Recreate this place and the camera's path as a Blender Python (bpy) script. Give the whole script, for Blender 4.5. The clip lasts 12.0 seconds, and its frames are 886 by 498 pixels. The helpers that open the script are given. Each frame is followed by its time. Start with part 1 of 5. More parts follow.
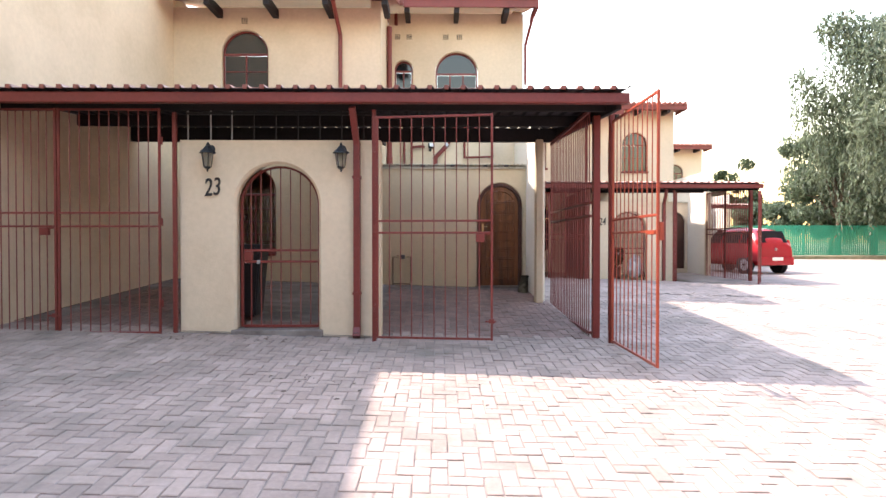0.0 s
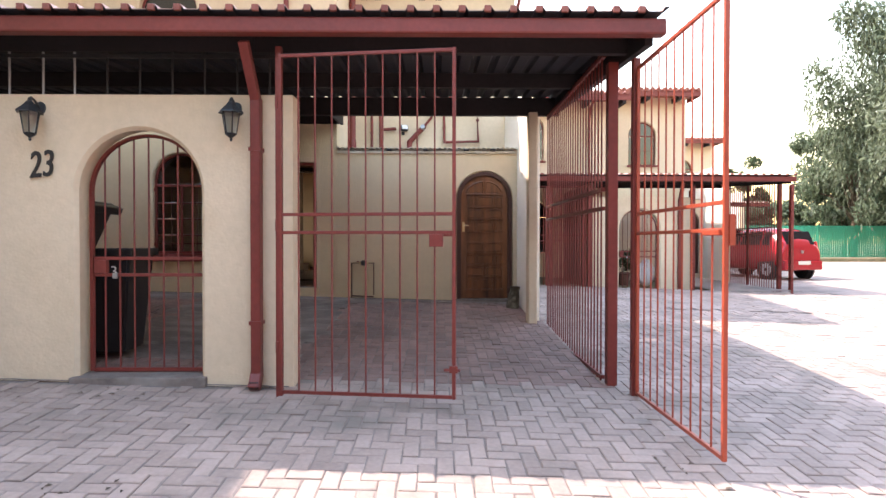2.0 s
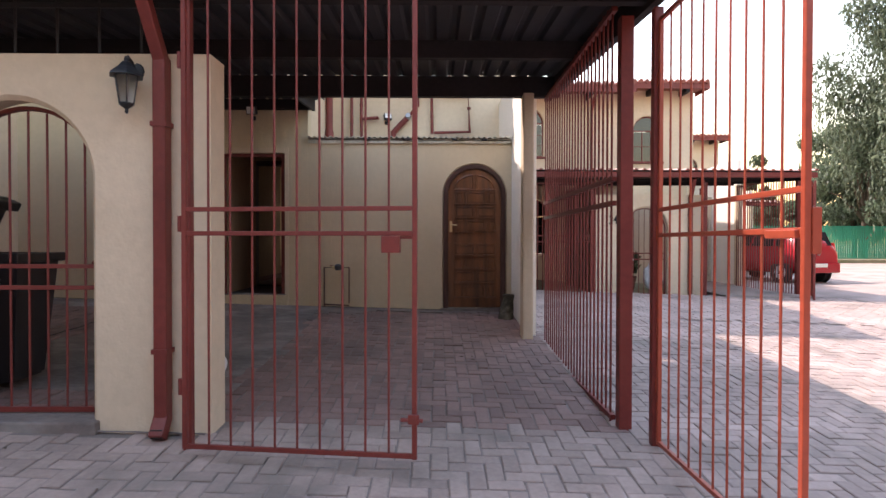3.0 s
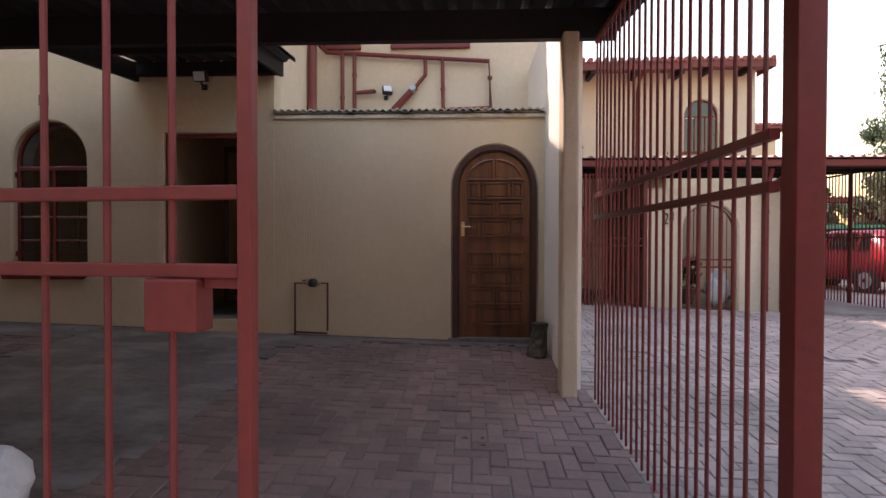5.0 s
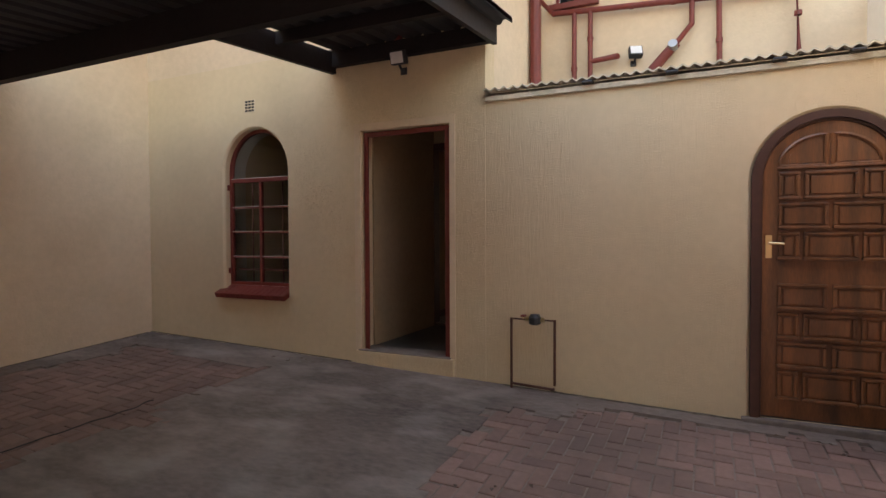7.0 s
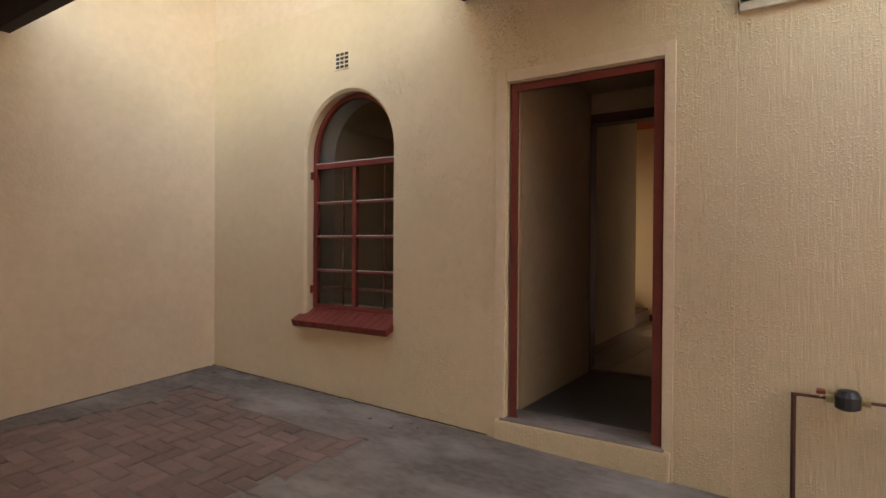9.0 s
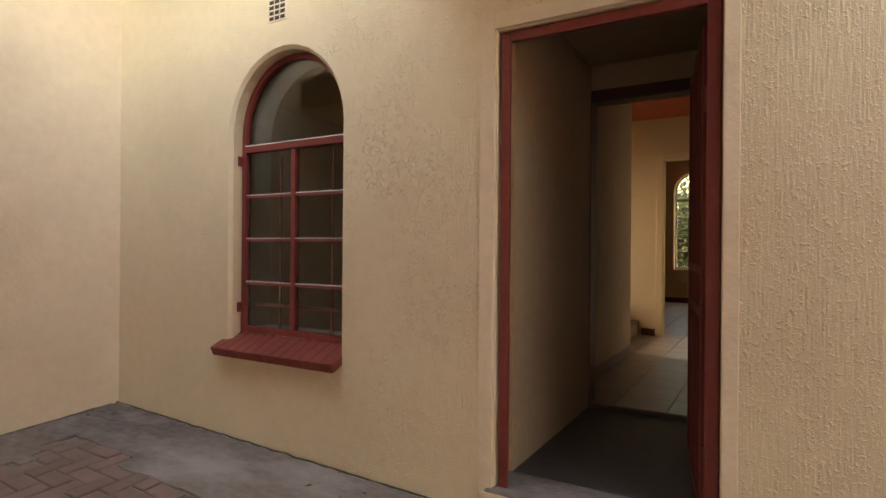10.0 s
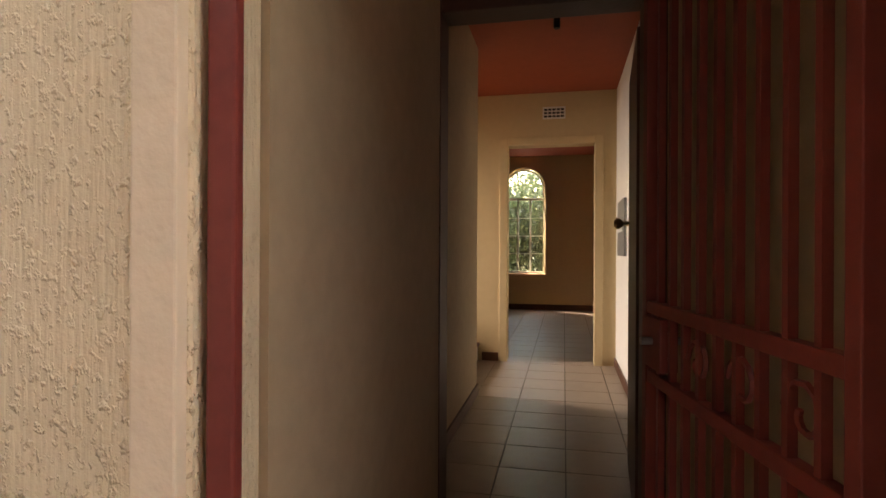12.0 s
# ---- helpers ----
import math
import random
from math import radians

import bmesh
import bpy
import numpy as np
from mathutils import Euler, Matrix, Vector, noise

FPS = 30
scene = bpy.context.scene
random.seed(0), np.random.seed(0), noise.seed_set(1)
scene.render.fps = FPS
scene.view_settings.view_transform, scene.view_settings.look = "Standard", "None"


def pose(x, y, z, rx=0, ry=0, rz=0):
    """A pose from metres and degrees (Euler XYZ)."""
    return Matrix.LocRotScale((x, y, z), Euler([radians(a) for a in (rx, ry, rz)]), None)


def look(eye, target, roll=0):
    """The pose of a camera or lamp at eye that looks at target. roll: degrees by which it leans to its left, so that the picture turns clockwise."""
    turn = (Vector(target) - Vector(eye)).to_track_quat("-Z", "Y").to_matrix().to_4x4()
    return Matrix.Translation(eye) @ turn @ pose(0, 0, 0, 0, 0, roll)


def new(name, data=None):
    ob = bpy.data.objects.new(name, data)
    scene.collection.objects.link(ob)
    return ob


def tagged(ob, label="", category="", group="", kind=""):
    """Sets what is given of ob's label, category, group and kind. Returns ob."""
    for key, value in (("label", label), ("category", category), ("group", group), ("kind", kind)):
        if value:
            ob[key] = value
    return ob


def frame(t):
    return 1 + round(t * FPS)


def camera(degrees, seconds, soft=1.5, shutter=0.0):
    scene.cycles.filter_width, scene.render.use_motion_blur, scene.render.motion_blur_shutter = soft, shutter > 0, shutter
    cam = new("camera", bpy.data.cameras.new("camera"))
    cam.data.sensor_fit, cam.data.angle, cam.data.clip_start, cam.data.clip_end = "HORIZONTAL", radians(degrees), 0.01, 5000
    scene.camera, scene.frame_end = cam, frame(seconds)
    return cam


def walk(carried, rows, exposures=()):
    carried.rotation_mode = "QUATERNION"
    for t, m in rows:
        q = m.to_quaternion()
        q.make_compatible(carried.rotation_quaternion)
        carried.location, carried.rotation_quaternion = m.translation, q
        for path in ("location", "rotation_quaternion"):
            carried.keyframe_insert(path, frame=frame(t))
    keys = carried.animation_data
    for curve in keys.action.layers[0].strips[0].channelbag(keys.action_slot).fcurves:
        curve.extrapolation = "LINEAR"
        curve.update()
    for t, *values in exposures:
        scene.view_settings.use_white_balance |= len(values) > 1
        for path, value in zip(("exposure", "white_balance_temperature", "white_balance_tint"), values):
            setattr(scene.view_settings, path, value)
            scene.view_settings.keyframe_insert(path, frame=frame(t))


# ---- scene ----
cam = camera(76.8, 12.0)
METRES, EYE, TILT, LEAN, TURN = 11.9, 1.5, 0.0, 0.0, -0.5
ROWS = [
    (0.0, 0.0, 0.0, 0.0, 0.0, -0.77, -0.0),
    (0.5, 0.0129, 0.0441, 0.0006, -0.18, -0.78, -0.04),
    (1.0, 0.022, 0.0886, 0.0028, -0.3, -0.74, -0.03),
    (1.5, 0.0312, 0.137, 0.003, -0.24, -0.75, -0.06),
    (2.0, 0.039, 0.187, 0.0025, -0.08, -0.72, -0.04),
    (2.5, 0.0497, 0.2317, 0.0037, -0.02, -0.73, -0.08),
    (4.5, 0.0751, 0.4105, 0.0065, 1.5, -0.68, -0.23),
    (5.0, 0.0787, 0.4503, 0.0129, 3.16, -0.88, -0.14),
    (5.5, 0.0823, 0.4868, 0.0188, 6.3, -1.2, 0.22),
    (6.0, 0.0756, 0.5256, 0.0226, 11.46, -1.28, 0.19),
    (6.5, 0.0618, 0.5594, 0.0276, 17.35, -1.43, 0.24),
    (7.0, 0.0411, 0.5899, 0.0316, 26.05, -1.52, 0.25),
    (7.5, 0.0109, 0.6179, 0.0309, 33.76, -1.27, 0.13),
    (9.5, -0.1007, 0.736, 0.0296, 34.06, -0.17, -0.47),
    (10.0, -0.1202, 0.77, 0.0303, 30.96, -0.03, -0.47),
    (10.5, -0.1366, 0.8041, 0.0308, 26.5, 0.22, -0.52),
    (11.0, -0.1498, 0.8427, 0.0319, 21.26, 0.06, -0.36),
    (11.5, -0.1617, 0.8753, 0.0328, 17.15, 0.03, -0.2),
    (12.0, -0.1709, 0.9074, 0.036, 12.7, 0.02, -0.29),
]
walk(cam, [(t, pose(0, 0, EYE, TILT, LEAN, TURN) @ pose(METRES * x, METRES * y, METRES * z, 90 + pitch, roll, yaw)) for t, x, y, z, yaw, pitch, roll in ROWS],
     exposures=[(0.0, 2.4, 6500, 22), (1.5, 2.6, 6500, 22), (2.5, 2.15, 6500, 25), (4.5, 1.5, 6600, 31), (5.5, 1.82, 6800, 29), (6.5, 2.2, 7300, 28), (7.5, 2.47, 7700, 27), (9.5, 3.15, 8100, 24), (10.5, 3.45, 7900, 23), (12.0, 3.85, 7500, 21)])

# ---- world, sun ----
SUN = Vector((1.83, -0.95, -2.9)).normalized()   # the way the sunlight travels
world = bpy.data.worlds.new("sky")
scene.world = world
world.use_nodes = True
wn = world.node_tree
sky = wn.nodes.new("ShaderNodeTexSky")
sky.sky_type = "NISHITA"
sky.sun_disc = False
sky.sun_elevation = math.asin(-SUN.z)
sky.sun_rotation = math.atan2(-SUN.x, -SUN.y)
sky.air_density, sky.dust_density, sky.ozone_density = 2.6, 1.5, 1.5
wn.nodes["Background"].inputs["Strength"].default_value = 0.15
wn.links.new(sky.outputs["Color"], wn.nodes["Background"].inputs["Color"])
sun_data = bpy.data.lights.new("sun", "SUN")
sun_data.energy, sun_data.angle, sun_data.color = 2.3, radians(0.6), (1.0, 0.91, 0.79)
sun = new("sun", sun_data)
sun.matrix_world = look((-10, 10, 20), Vector((-10, 10, 20)) + SUN)


# ---- materials ----
def material(name, colour, rough=0.8, metal=0.0, vary=0.12, scale=6.0, bump=0.15, bump_scale=60.0, dist=0.004,
             dirt=None, dirt_amount=0.0, dirt_scale=1.5, piece=0.0, spec=0.4, stretch=(1, 1, 1)):
    """A painted, plastered or stained surface: two scales of colour, dirt, fine relief."""
    m = bpy.data.materials.new(name)
    m.use_nodes = True
    n, l = m.node_tree.nodes, m.node_tree.links
    b = n["Principled BSDF"]
    b.inputs["Roughness"].default_value, b.inputs["Metallic"].default_value = rough, metal
    b.inputs["Specular IOR Level"].default_value = spec
    geo = n.new("ShaderNodeNewGeometry")
    mp = n.new("ShaderNodeMapping")
    mp.inputs["Scale"].default_value = stretch
    l.new(geo.outputs["Position"], mp.inputs["Vector"])

    def noise_tex(s, detail=5, src=mp):
        t = n.new("ShaderNodeTexNoise")
        t.inputs["Scale"].default_value, t.inputs["Detail"].default_value = s, detail
        l.new(src.outputs[0], t.inputs["Vector"])
        return t

    def ramp(src, lo, hi, a=0.0, c=1.0):
        r = n.new("ShaderNodeMapRange")
        r.inputs["From Min"].default_value, r.inputs["From Max"].default_value = lo, hi
        r.inputs["To Min"].default_value, r.inputs["To Max"].default_value = a, c
        l.new(src, r.inputs["Value"])
        return r.outputs["Result"]

    big = noise_tex(scale * 0.15, 4)
    small = noise_tex(scale * 3, 6)
    hsv = n.new("ShaderNodeHueSaturation")
    hsv.inputs["Color"].default_value = (*colour, 1)
    add = n.new("ShaderNodeMath")
    add.operation = "ADD"
    l.new(ramp(big.outputs["Fac"], 0.3, 0.7, 1 - vary, 1 + vary), add.inputs[0])
    l.new(ramp(small.outputs["Fac"], 0.3, 0.7, -vary * 0.6, vary * 0.6), add.inputs[1])
    value = add.outputs[0]
    if piece:
        info = n.new("ShaderNodeObjectInfo")
        geo2 = n.new("ShaderNodeNewGeometry")
        s = n.new("ShaderNodeMath")
        s.operation = "ADD"
        l.new(info.outputs["Random"], s.inputs[0])
        l.new(geo2.outputs["Random Per Island"], s.inputs[1])
        f = n.new("ShaderNodeMath")
        f.operation = "FRACT"
        l.new(s.outputs[0], f.inputs[0])
        k = n.new("ShaderNodeMath")
        k.operation = "MULTIPLY"
        l.new(value, k.inputs[0])
        l.new(ramp(f.outputs[0], 0, 1, 1 - piece, 1 + piece), k.inputs[1])
        value = k.outputs[0]
    l.new(value, hsv.inputs["Value"])
    colour_out = hsv.outputs["Color"]
    if dirt:
        d = noise_tex(dirt_scale, 7)
        mix = n.new("ShaderNodeMix")
        mix.data_type = "RGBA"
        mix.inputs["B"].default_value = (*dirt, 1)
        l.new(ramp(d.outputs["Fac"], 0.5, 0.72, 0, dirt_amount), mix.inputs["Factor"])
        l.new(colour_out, mix.inputs["A"])
        colour_out = mix.outputs["Result"]
    l.new(colour_out, b.inputs["Base Color"])
    if bump:
        t = noise_tex(bump_scale, 4)
        bp = n.new("ShaderNodeBump")
        bp.inputs["Strength"].default_value, bp.inputs["Distance"].default_value = bump, dist
        l.new(t.outputs["Fac"], bp.inputs["Height"])
        l.new(bp.outputs["Normal"], b.inputs["Normal"])
    return m


def glass_material(name, tint=(0.8, 0.85, 0.85), rough=0.02):
    m = bpy.data.materials.new(name)
    m.use_nodes = True
    b = m.node_tree.nodes["Principled BSDF"]
    b.inputs["Base Color"].default_value = (*tint, 1)
    b.inputs["Transmission Weight"].default_value = 1.0
    b.inputs["Roughness"].default_value = rough
    b.inputs["IOR"].default_value = 1.45
    return m


def leaf_material(name, colour):
    """A leaf that lets some light through."""
    m = material(name, colour, 0.55, vary=0.15, scale=0.6, bump=0, piece=0.45)
    n, l = m.node_tree.nodes, m.node_tree.links
    t, mix = n.new("ShaderNodeBsdfTranslucent"), n.new("ShaderNodeMixShader")
    b = n["Principled BSDF"]
    l.new(b.inputs["Base Color"].links[0].from_socket, t.inputs["Color"])
    mix.inputs[0].default_value = 0.5
    l.new(b.outputs[0], mix.inputs[1])
    l.new(t.outputs[0], mix.inputs[2])
    l.new(mix.outputs[0], n["Material Output"].inputs["Surface"])
    return m


def plaster(name, colour):
    """Hand-finished plaster: fine stipple, lumps, and stretches dragged upright with a comb."""
    m = material(name, colour, 0.9, vary=0.05, scale=5, bump=0, dirt=(0.42, 0.32, 0.2), dirt_amount=0.25, dirt_scale=1.1, spec=0.2)
    n, l = m.node_tree.nodes, m.node_tree.links
    geo = n.new("ShaderNodeNewGeometry")

    def tex(scale, detail, stretch=(1, 1, 1), rough=0.5):
        mp = n.new("ShaderNodeMapping")
        mp.inputs["Scale"].default_value = stretch
        l.new(geo.outputs["Position"], mp.inputs["Vector"])
        t = n.new("ShaderNodeTexNoise")
        t.inputs["Scale"].default_value, t.inputs["Detail"].default_value, t.inputs["Roughness"].default_value = scale, detail, rough
        l.new(mp.outputs[0], t.inputs["Vector"])
        return t.outputs["Fac"]

    def level(src, lo, hi, a, b):
        r = n.new("ShaderNodeMapRange")
        r.inputs["From Min"].default_value, r.inputs["From Max"].default_value = lo, hi
        r.inputs["To Min"].default_value, r.inputs["To Max"].default_value = a, b
        l.new(src, r.inputs["Value"])
        return r.outputs["Result"]

    def math_node(op, a, b):
        k = n.new("ShaderNodeMath")
        k.operation = op
        l.new(a, k.inputs[0])
        l.new(b, k.inputs[1])
        return k.outputs[0]

    xyz = n.new("ShaderNodeSeparateXYZ")
    l.new(geo.outputs["Position"], xyz.inputs[0])
    combed = math_node("MULTIPLY", level(tex(105, 2, (1, 1, 0.09), 0.5), 0.3, 0.72, 0, 0.42), level(math_node("ADD", math_node("MULTIPLY", level(xyz.outputs[0], -3.4, -1.6, 0.0, 0.6), level(xyz.outputs[0], -0.95, -0.3, 1.0, 0.1)), tex(1.4, 2)), 0.42, 0.82, 0, 1))
    lumps = math_node("MULTIPLY", math_node("MULTIPLY", level(tex(88, 2, (1, 1, 0.8), 0.55), 0.54, 0.7, 0, 1.2), math_node("MULTIPLY", level(xyz.outputs[0], -3.9, -3.2, 0.2, 1.0), level(xyz.outputs[0], -1.7, -1.0, 1.0, 0.35))), level(tex(2.1, 3), 0.38, 0.6, 0.12, 1))
    fine = level(tex(150, 2), 0.3, 0.7, 0, 0.12)
    bp = n.new("ShaderNodeBump")
    bp.inputs["Strength"].default_value, bp.inputs["Distance"].default_value = 0.9, 0.006
    l.new(math_node("ADD", math_node("ADD", combed, lumps), fine), bp.inputs["Height"])
    l.new(bp.outputs["Normal"], n["Principled BSDF"].inputs["Normal"])
    return m


CREAM = material("cream_plaster", (0.63, 0.51, 0.36), 0.9, vary=0.07, scale=5, bump=0.55, bump_scale=38, dist=0.006, dirt=(0.40, 0.30, 0.18), dirt_amount=0.25, dirt_scale=1.1, spec=0.2)
COMBED = plaster("combed_plaster", (0.61, 0.495, 0.325))
PALE = material("pale_plaster", (0.82, 0.76, 0.65), 0.9, vary=0.04, bump=0.5, bump_scale=30, dist=0.004, spec=0.2)
INNER = material("inner_paint", (0.56, 0.435, 0.255), 0.7, vary=0.04, bump=0.2, spec=0.3)
BRICKRED = material("plain_brown_wall", (0.17, 0.10, 0.075), 0.9, vary=0.15, bump=0.4)
WHITE = material("white_paint", (0.75, 0.73, 0.68), 0.6, vary=0.04, bump=0.1)
RED = material("red_paint", (0.165, 0.029, 0.022), 0.45, vary=0.18, scale=9, bump=0.35, bump_scale=45, dist=0.002, dirt=(0.16, 0.03, 0.02), dirt_amount=0.6, dirt_scale=7)
# Lighter, warmer copy of the red paint: sunlight on the open gate put in colour.
SUNRED = material("orange_red_paint", (0.32, 0.058, 0.028), 0.4, vary=0.15, scale=9, bump=0.35, bump_scale=45, dist=0.002)
OXIDE = material("oxide_red_ceiling", (0.34, 0.07, 0.03), 0.6, vary=0.08, bump=0.2)
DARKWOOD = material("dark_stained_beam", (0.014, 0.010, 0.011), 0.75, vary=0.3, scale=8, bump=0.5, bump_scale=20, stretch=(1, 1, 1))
# Near black; used for the lower skin of the carport sheets.
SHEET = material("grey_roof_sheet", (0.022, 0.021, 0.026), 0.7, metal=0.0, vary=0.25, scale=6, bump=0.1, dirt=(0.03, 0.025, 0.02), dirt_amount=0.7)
SHEETTOP = material("weathered_red_sheet", (0.22, 0.07, 0.05), 0.6, vary=0.2, scale=6, bump=0.2)
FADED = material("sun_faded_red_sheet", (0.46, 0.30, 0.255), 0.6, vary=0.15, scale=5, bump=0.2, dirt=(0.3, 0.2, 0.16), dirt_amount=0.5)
ASBESTOS = material("mossy_fibre_cement", (0.52, 0.47, 0.37), 0.95, vary=0.25, scale=10, bump=0.8, bump_scale=40, dirt=(0.22, 0.20, 0.11), dirt_amount=0.6, dirt_scale=6)
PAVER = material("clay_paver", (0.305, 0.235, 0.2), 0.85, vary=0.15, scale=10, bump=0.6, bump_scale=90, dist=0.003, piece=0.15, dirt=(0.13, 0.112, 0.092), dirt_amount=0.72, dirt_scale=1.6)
# Darker and redder than PAVER; laid inside the carport.
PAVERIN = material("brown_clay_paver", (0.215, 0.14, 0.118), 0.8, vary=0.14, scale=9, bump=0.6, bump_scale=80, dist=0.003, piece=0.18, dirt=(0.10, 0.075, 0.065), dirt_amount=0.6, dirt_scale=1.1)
SAND = material("joint_sand", (0.19, 0.158, 0.137), 0.95, vary=0.25, scale=12, bump=0.7, bump_scale=120)
CONCRETE = material("grey_concrete", (0.165, 0.135, 0.118), 0.85, vary=0.32, scale=7, bump=0.6, bump_scale=40, dist=0.006, dirt=(0.34, 0.31, 0.28), dirt_amount=0.65, dirt_scale=2.6, stretch=(0.7, 1.3, 1))
DOORWOOD = material("varnished_meranti", (0.19, 0.072, 0.026), 0.36, vary=0.35, scale=14, bump=0.4, bump_scale=50, dirt=(0.03, 0.014, 0.008), dirt_amount=0.75, dirt_scale=2.4, stretch=(4, 4, 0.5), spec=0.5)
# Ochre darkened so the lobby and near hall walls look shaded.
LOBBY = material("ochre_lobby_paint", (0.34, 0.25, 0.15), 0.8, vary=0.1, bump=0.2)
DARKDOOR = material("dark_red_brown_wood", (0.065, 0.026, 0.017), 0.5, vary=0.2, bump=0.3)
BRASS = material("worn_brass", (0.62, 0.5, 0.27), 0.3, metal=1.0, vary=0.1, bump=0)
LAMPMETAL = material("black_cast_metal", (0.03, 0.033, 0.037), 0.45, metal=0.3, vary=0.2, bump=0.2)
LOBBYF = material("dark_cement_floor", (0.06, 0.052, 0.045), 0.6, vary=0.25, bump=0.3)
BLACK = material("black_paint", (0.02, 0.018, 0.018), 0.5, vary=0.2, bump=0.2)
BINPLASTIC = material("black_bin_plastic", (0.014, 0.012, 0.013), 0.45, vary=0.2, bump=0.2)
TILEF = material("beige_floor_tile", (0.26, 0.205, 0.158), 0.42, vary=0.08, scale=4, bump=0.05, piece=0.04)
GROUT = material("dark_grout", (0.13, 0.10, 0.08), 0.9, vary=0.1)
SKIRT = material("brown_skirting", (0.09, 0.035, 0.02), 0.45, vary=0.15, bump=0.15)
STUMPM = material("mossy_stump", (0.07, 0.06, 0.04), 0.95, vary=0.4, scale=14, bump=1.0, bump_scale=30, dist=0.02, dirt=(0.3, 0.27, 0.2), dirt_amount=0.6, dirt_scale=9)
FENCEM = material("green_fence_mesh", (0.02, 0.27, 0.17), 0.6, vary=0.1)
BARK = material("willow_bark", (0.10, 0.075, 0.055), 0.95, vary=0.3, bump=1, bump_scale=14, dist=0.03)
LEAF = leaf_material("willow_leaf", (0.11, 0.135, 0.085))
LEAFD = leaf_material("green_leaf", (0.055, 0.075, 0.035))
# Paler and greyer than LEAFD: distance haze put into the leaf colour.
LEAFB = leaf_material("hazy_green_leaf", (0.11, 0.145, 0.09))
CARRED = material("red_car_paint", (0.36, 0.011, 0.018), 0.22, vary=0.02, bump=0, spec=0.6)
RUBBER = material("black_rubber", (0.012, 0.012, 0.012), 0.8, vary=0.1)
ALLOY = material("silver_alloy", (0.5, 0.5, 0.5), 0.35, metal=0.9, vary=0.05, bump=0)
LIGHTRED = material("red_lens", (0.5, 0.02, 0.02), 0.15, vary=0.02, bump=0)
PLASTICW = material("white_plastic", (0.7, 0.7, 0.68), 0.5, vary=0.05, bump=0.1)
PLATEY = material("pale_plate", (0.75, 0.72, 0.6), 0.5, vary=0.03, bump=0)
GLASS = glass_material("window_glass")
DARKGLASS = material("dark_glass", (0.012, 0.015, 0.017), 0.06, vary=0.1, bump=0, spec=0.7)
CARGLASS = material("tinted_car_glass", (0.01, 0.011, 0.012), 0.12, vary=0.1, bump=0, spec=0.12)
LAMPGLASS = glass_material("frosted_lamp_glass", (0.75, 0.75, 0.7), 0.4)
GREYMET = material("galvanised_metal", (0.35, 0.35, 0.34), 0.45, metal=0.7, vary=0.1, bump=0.1)
PIPEBROWN = material("rusty_brown_pipe", (0.085, 0.035, 0.022), 0.6, vary=0.25, scale=12, bump=0.4)
GRASSM = material("dry_verge_soil", (0.22, 0.19, 0.12), 0.95, vary=0.3, scale=1.2, bump=0.6, bump_scale=8, dist=0.05, dirt=(0.09, 0.12, 0.04), dirt_amount=0.8, dirt_scale=0.4)


# ---- mesh helpers ----
def link_mesh(name, bm, mat, parent=None, label=""):
    bmesh.ops.recalc_face_normals(bm, faces=bm.faces)
    me = bpy.data.meshes.new(name)
    bm.to_mesh(me)
    bm.free()
    me.materials.append(mat)
    ob = new(name, me)
    ob.parent = parent
    if label:
        ob["label"] = label
    return ob


def part(name, bm, mat, parent, label=""):
    return link_mesh(name, bm, mat, parent, label)


def empty(name, x=0.0, y=0.0, z=0.0, turn=0.0):
    ob = new(name)
    ob.empty_display_size = 0.1
    ob.matrix_world = pose(x, y, z, 0, 0, turn)
    return ob


def box(bm, x0, x1, y0, y1, z0, z1, bevel=0.0, m=None):
    made = bmesh.ops.create_cube(bm, size=1.0, matrix=Matrix.LocRotScale(((x0 + x1) / 2, (y0 + y1) / 2, (z0 + z1) / 2), None, (x1 - x0, y1 - y0, z1 - z0)))
    vs = made["verts"]
    if bevel:
        es = list({e for v in vs for e in v.link_edges})
        r = bmesh.ops.bevel(bm, geom=es, offset=bevel, segments=2, affect="EDGES", profile=0.6)
        vs = list({v for f in r["faces"] for v in f.verts} | {v for v in vs if v.is_valid})
    if m is not None:
        bmesh.ops.transform(bm, matrix=m, verts=vs)
    return bm


def boxes(*spec, bevel=0.0):
    bm = bmesh.new()
    for s in spec:
        box(bm, *s, bevel=bevel)
    return bm


def tube(bm, a, b, r, n=8, r2=None):
    a, b = Vector(a), Vector(b)
    d = b - a
    m = Matrix.Translation((a + b) / 2) @ d.to_track_quat("Z", "Y").to_matrix().to_4x4()
    bmesh.ops.create_cone(bm, cap_ends=True, segments=n, radius1=r, radius2=r if r2 is None else r2, depth=d.length, matrix=m)
    return bm


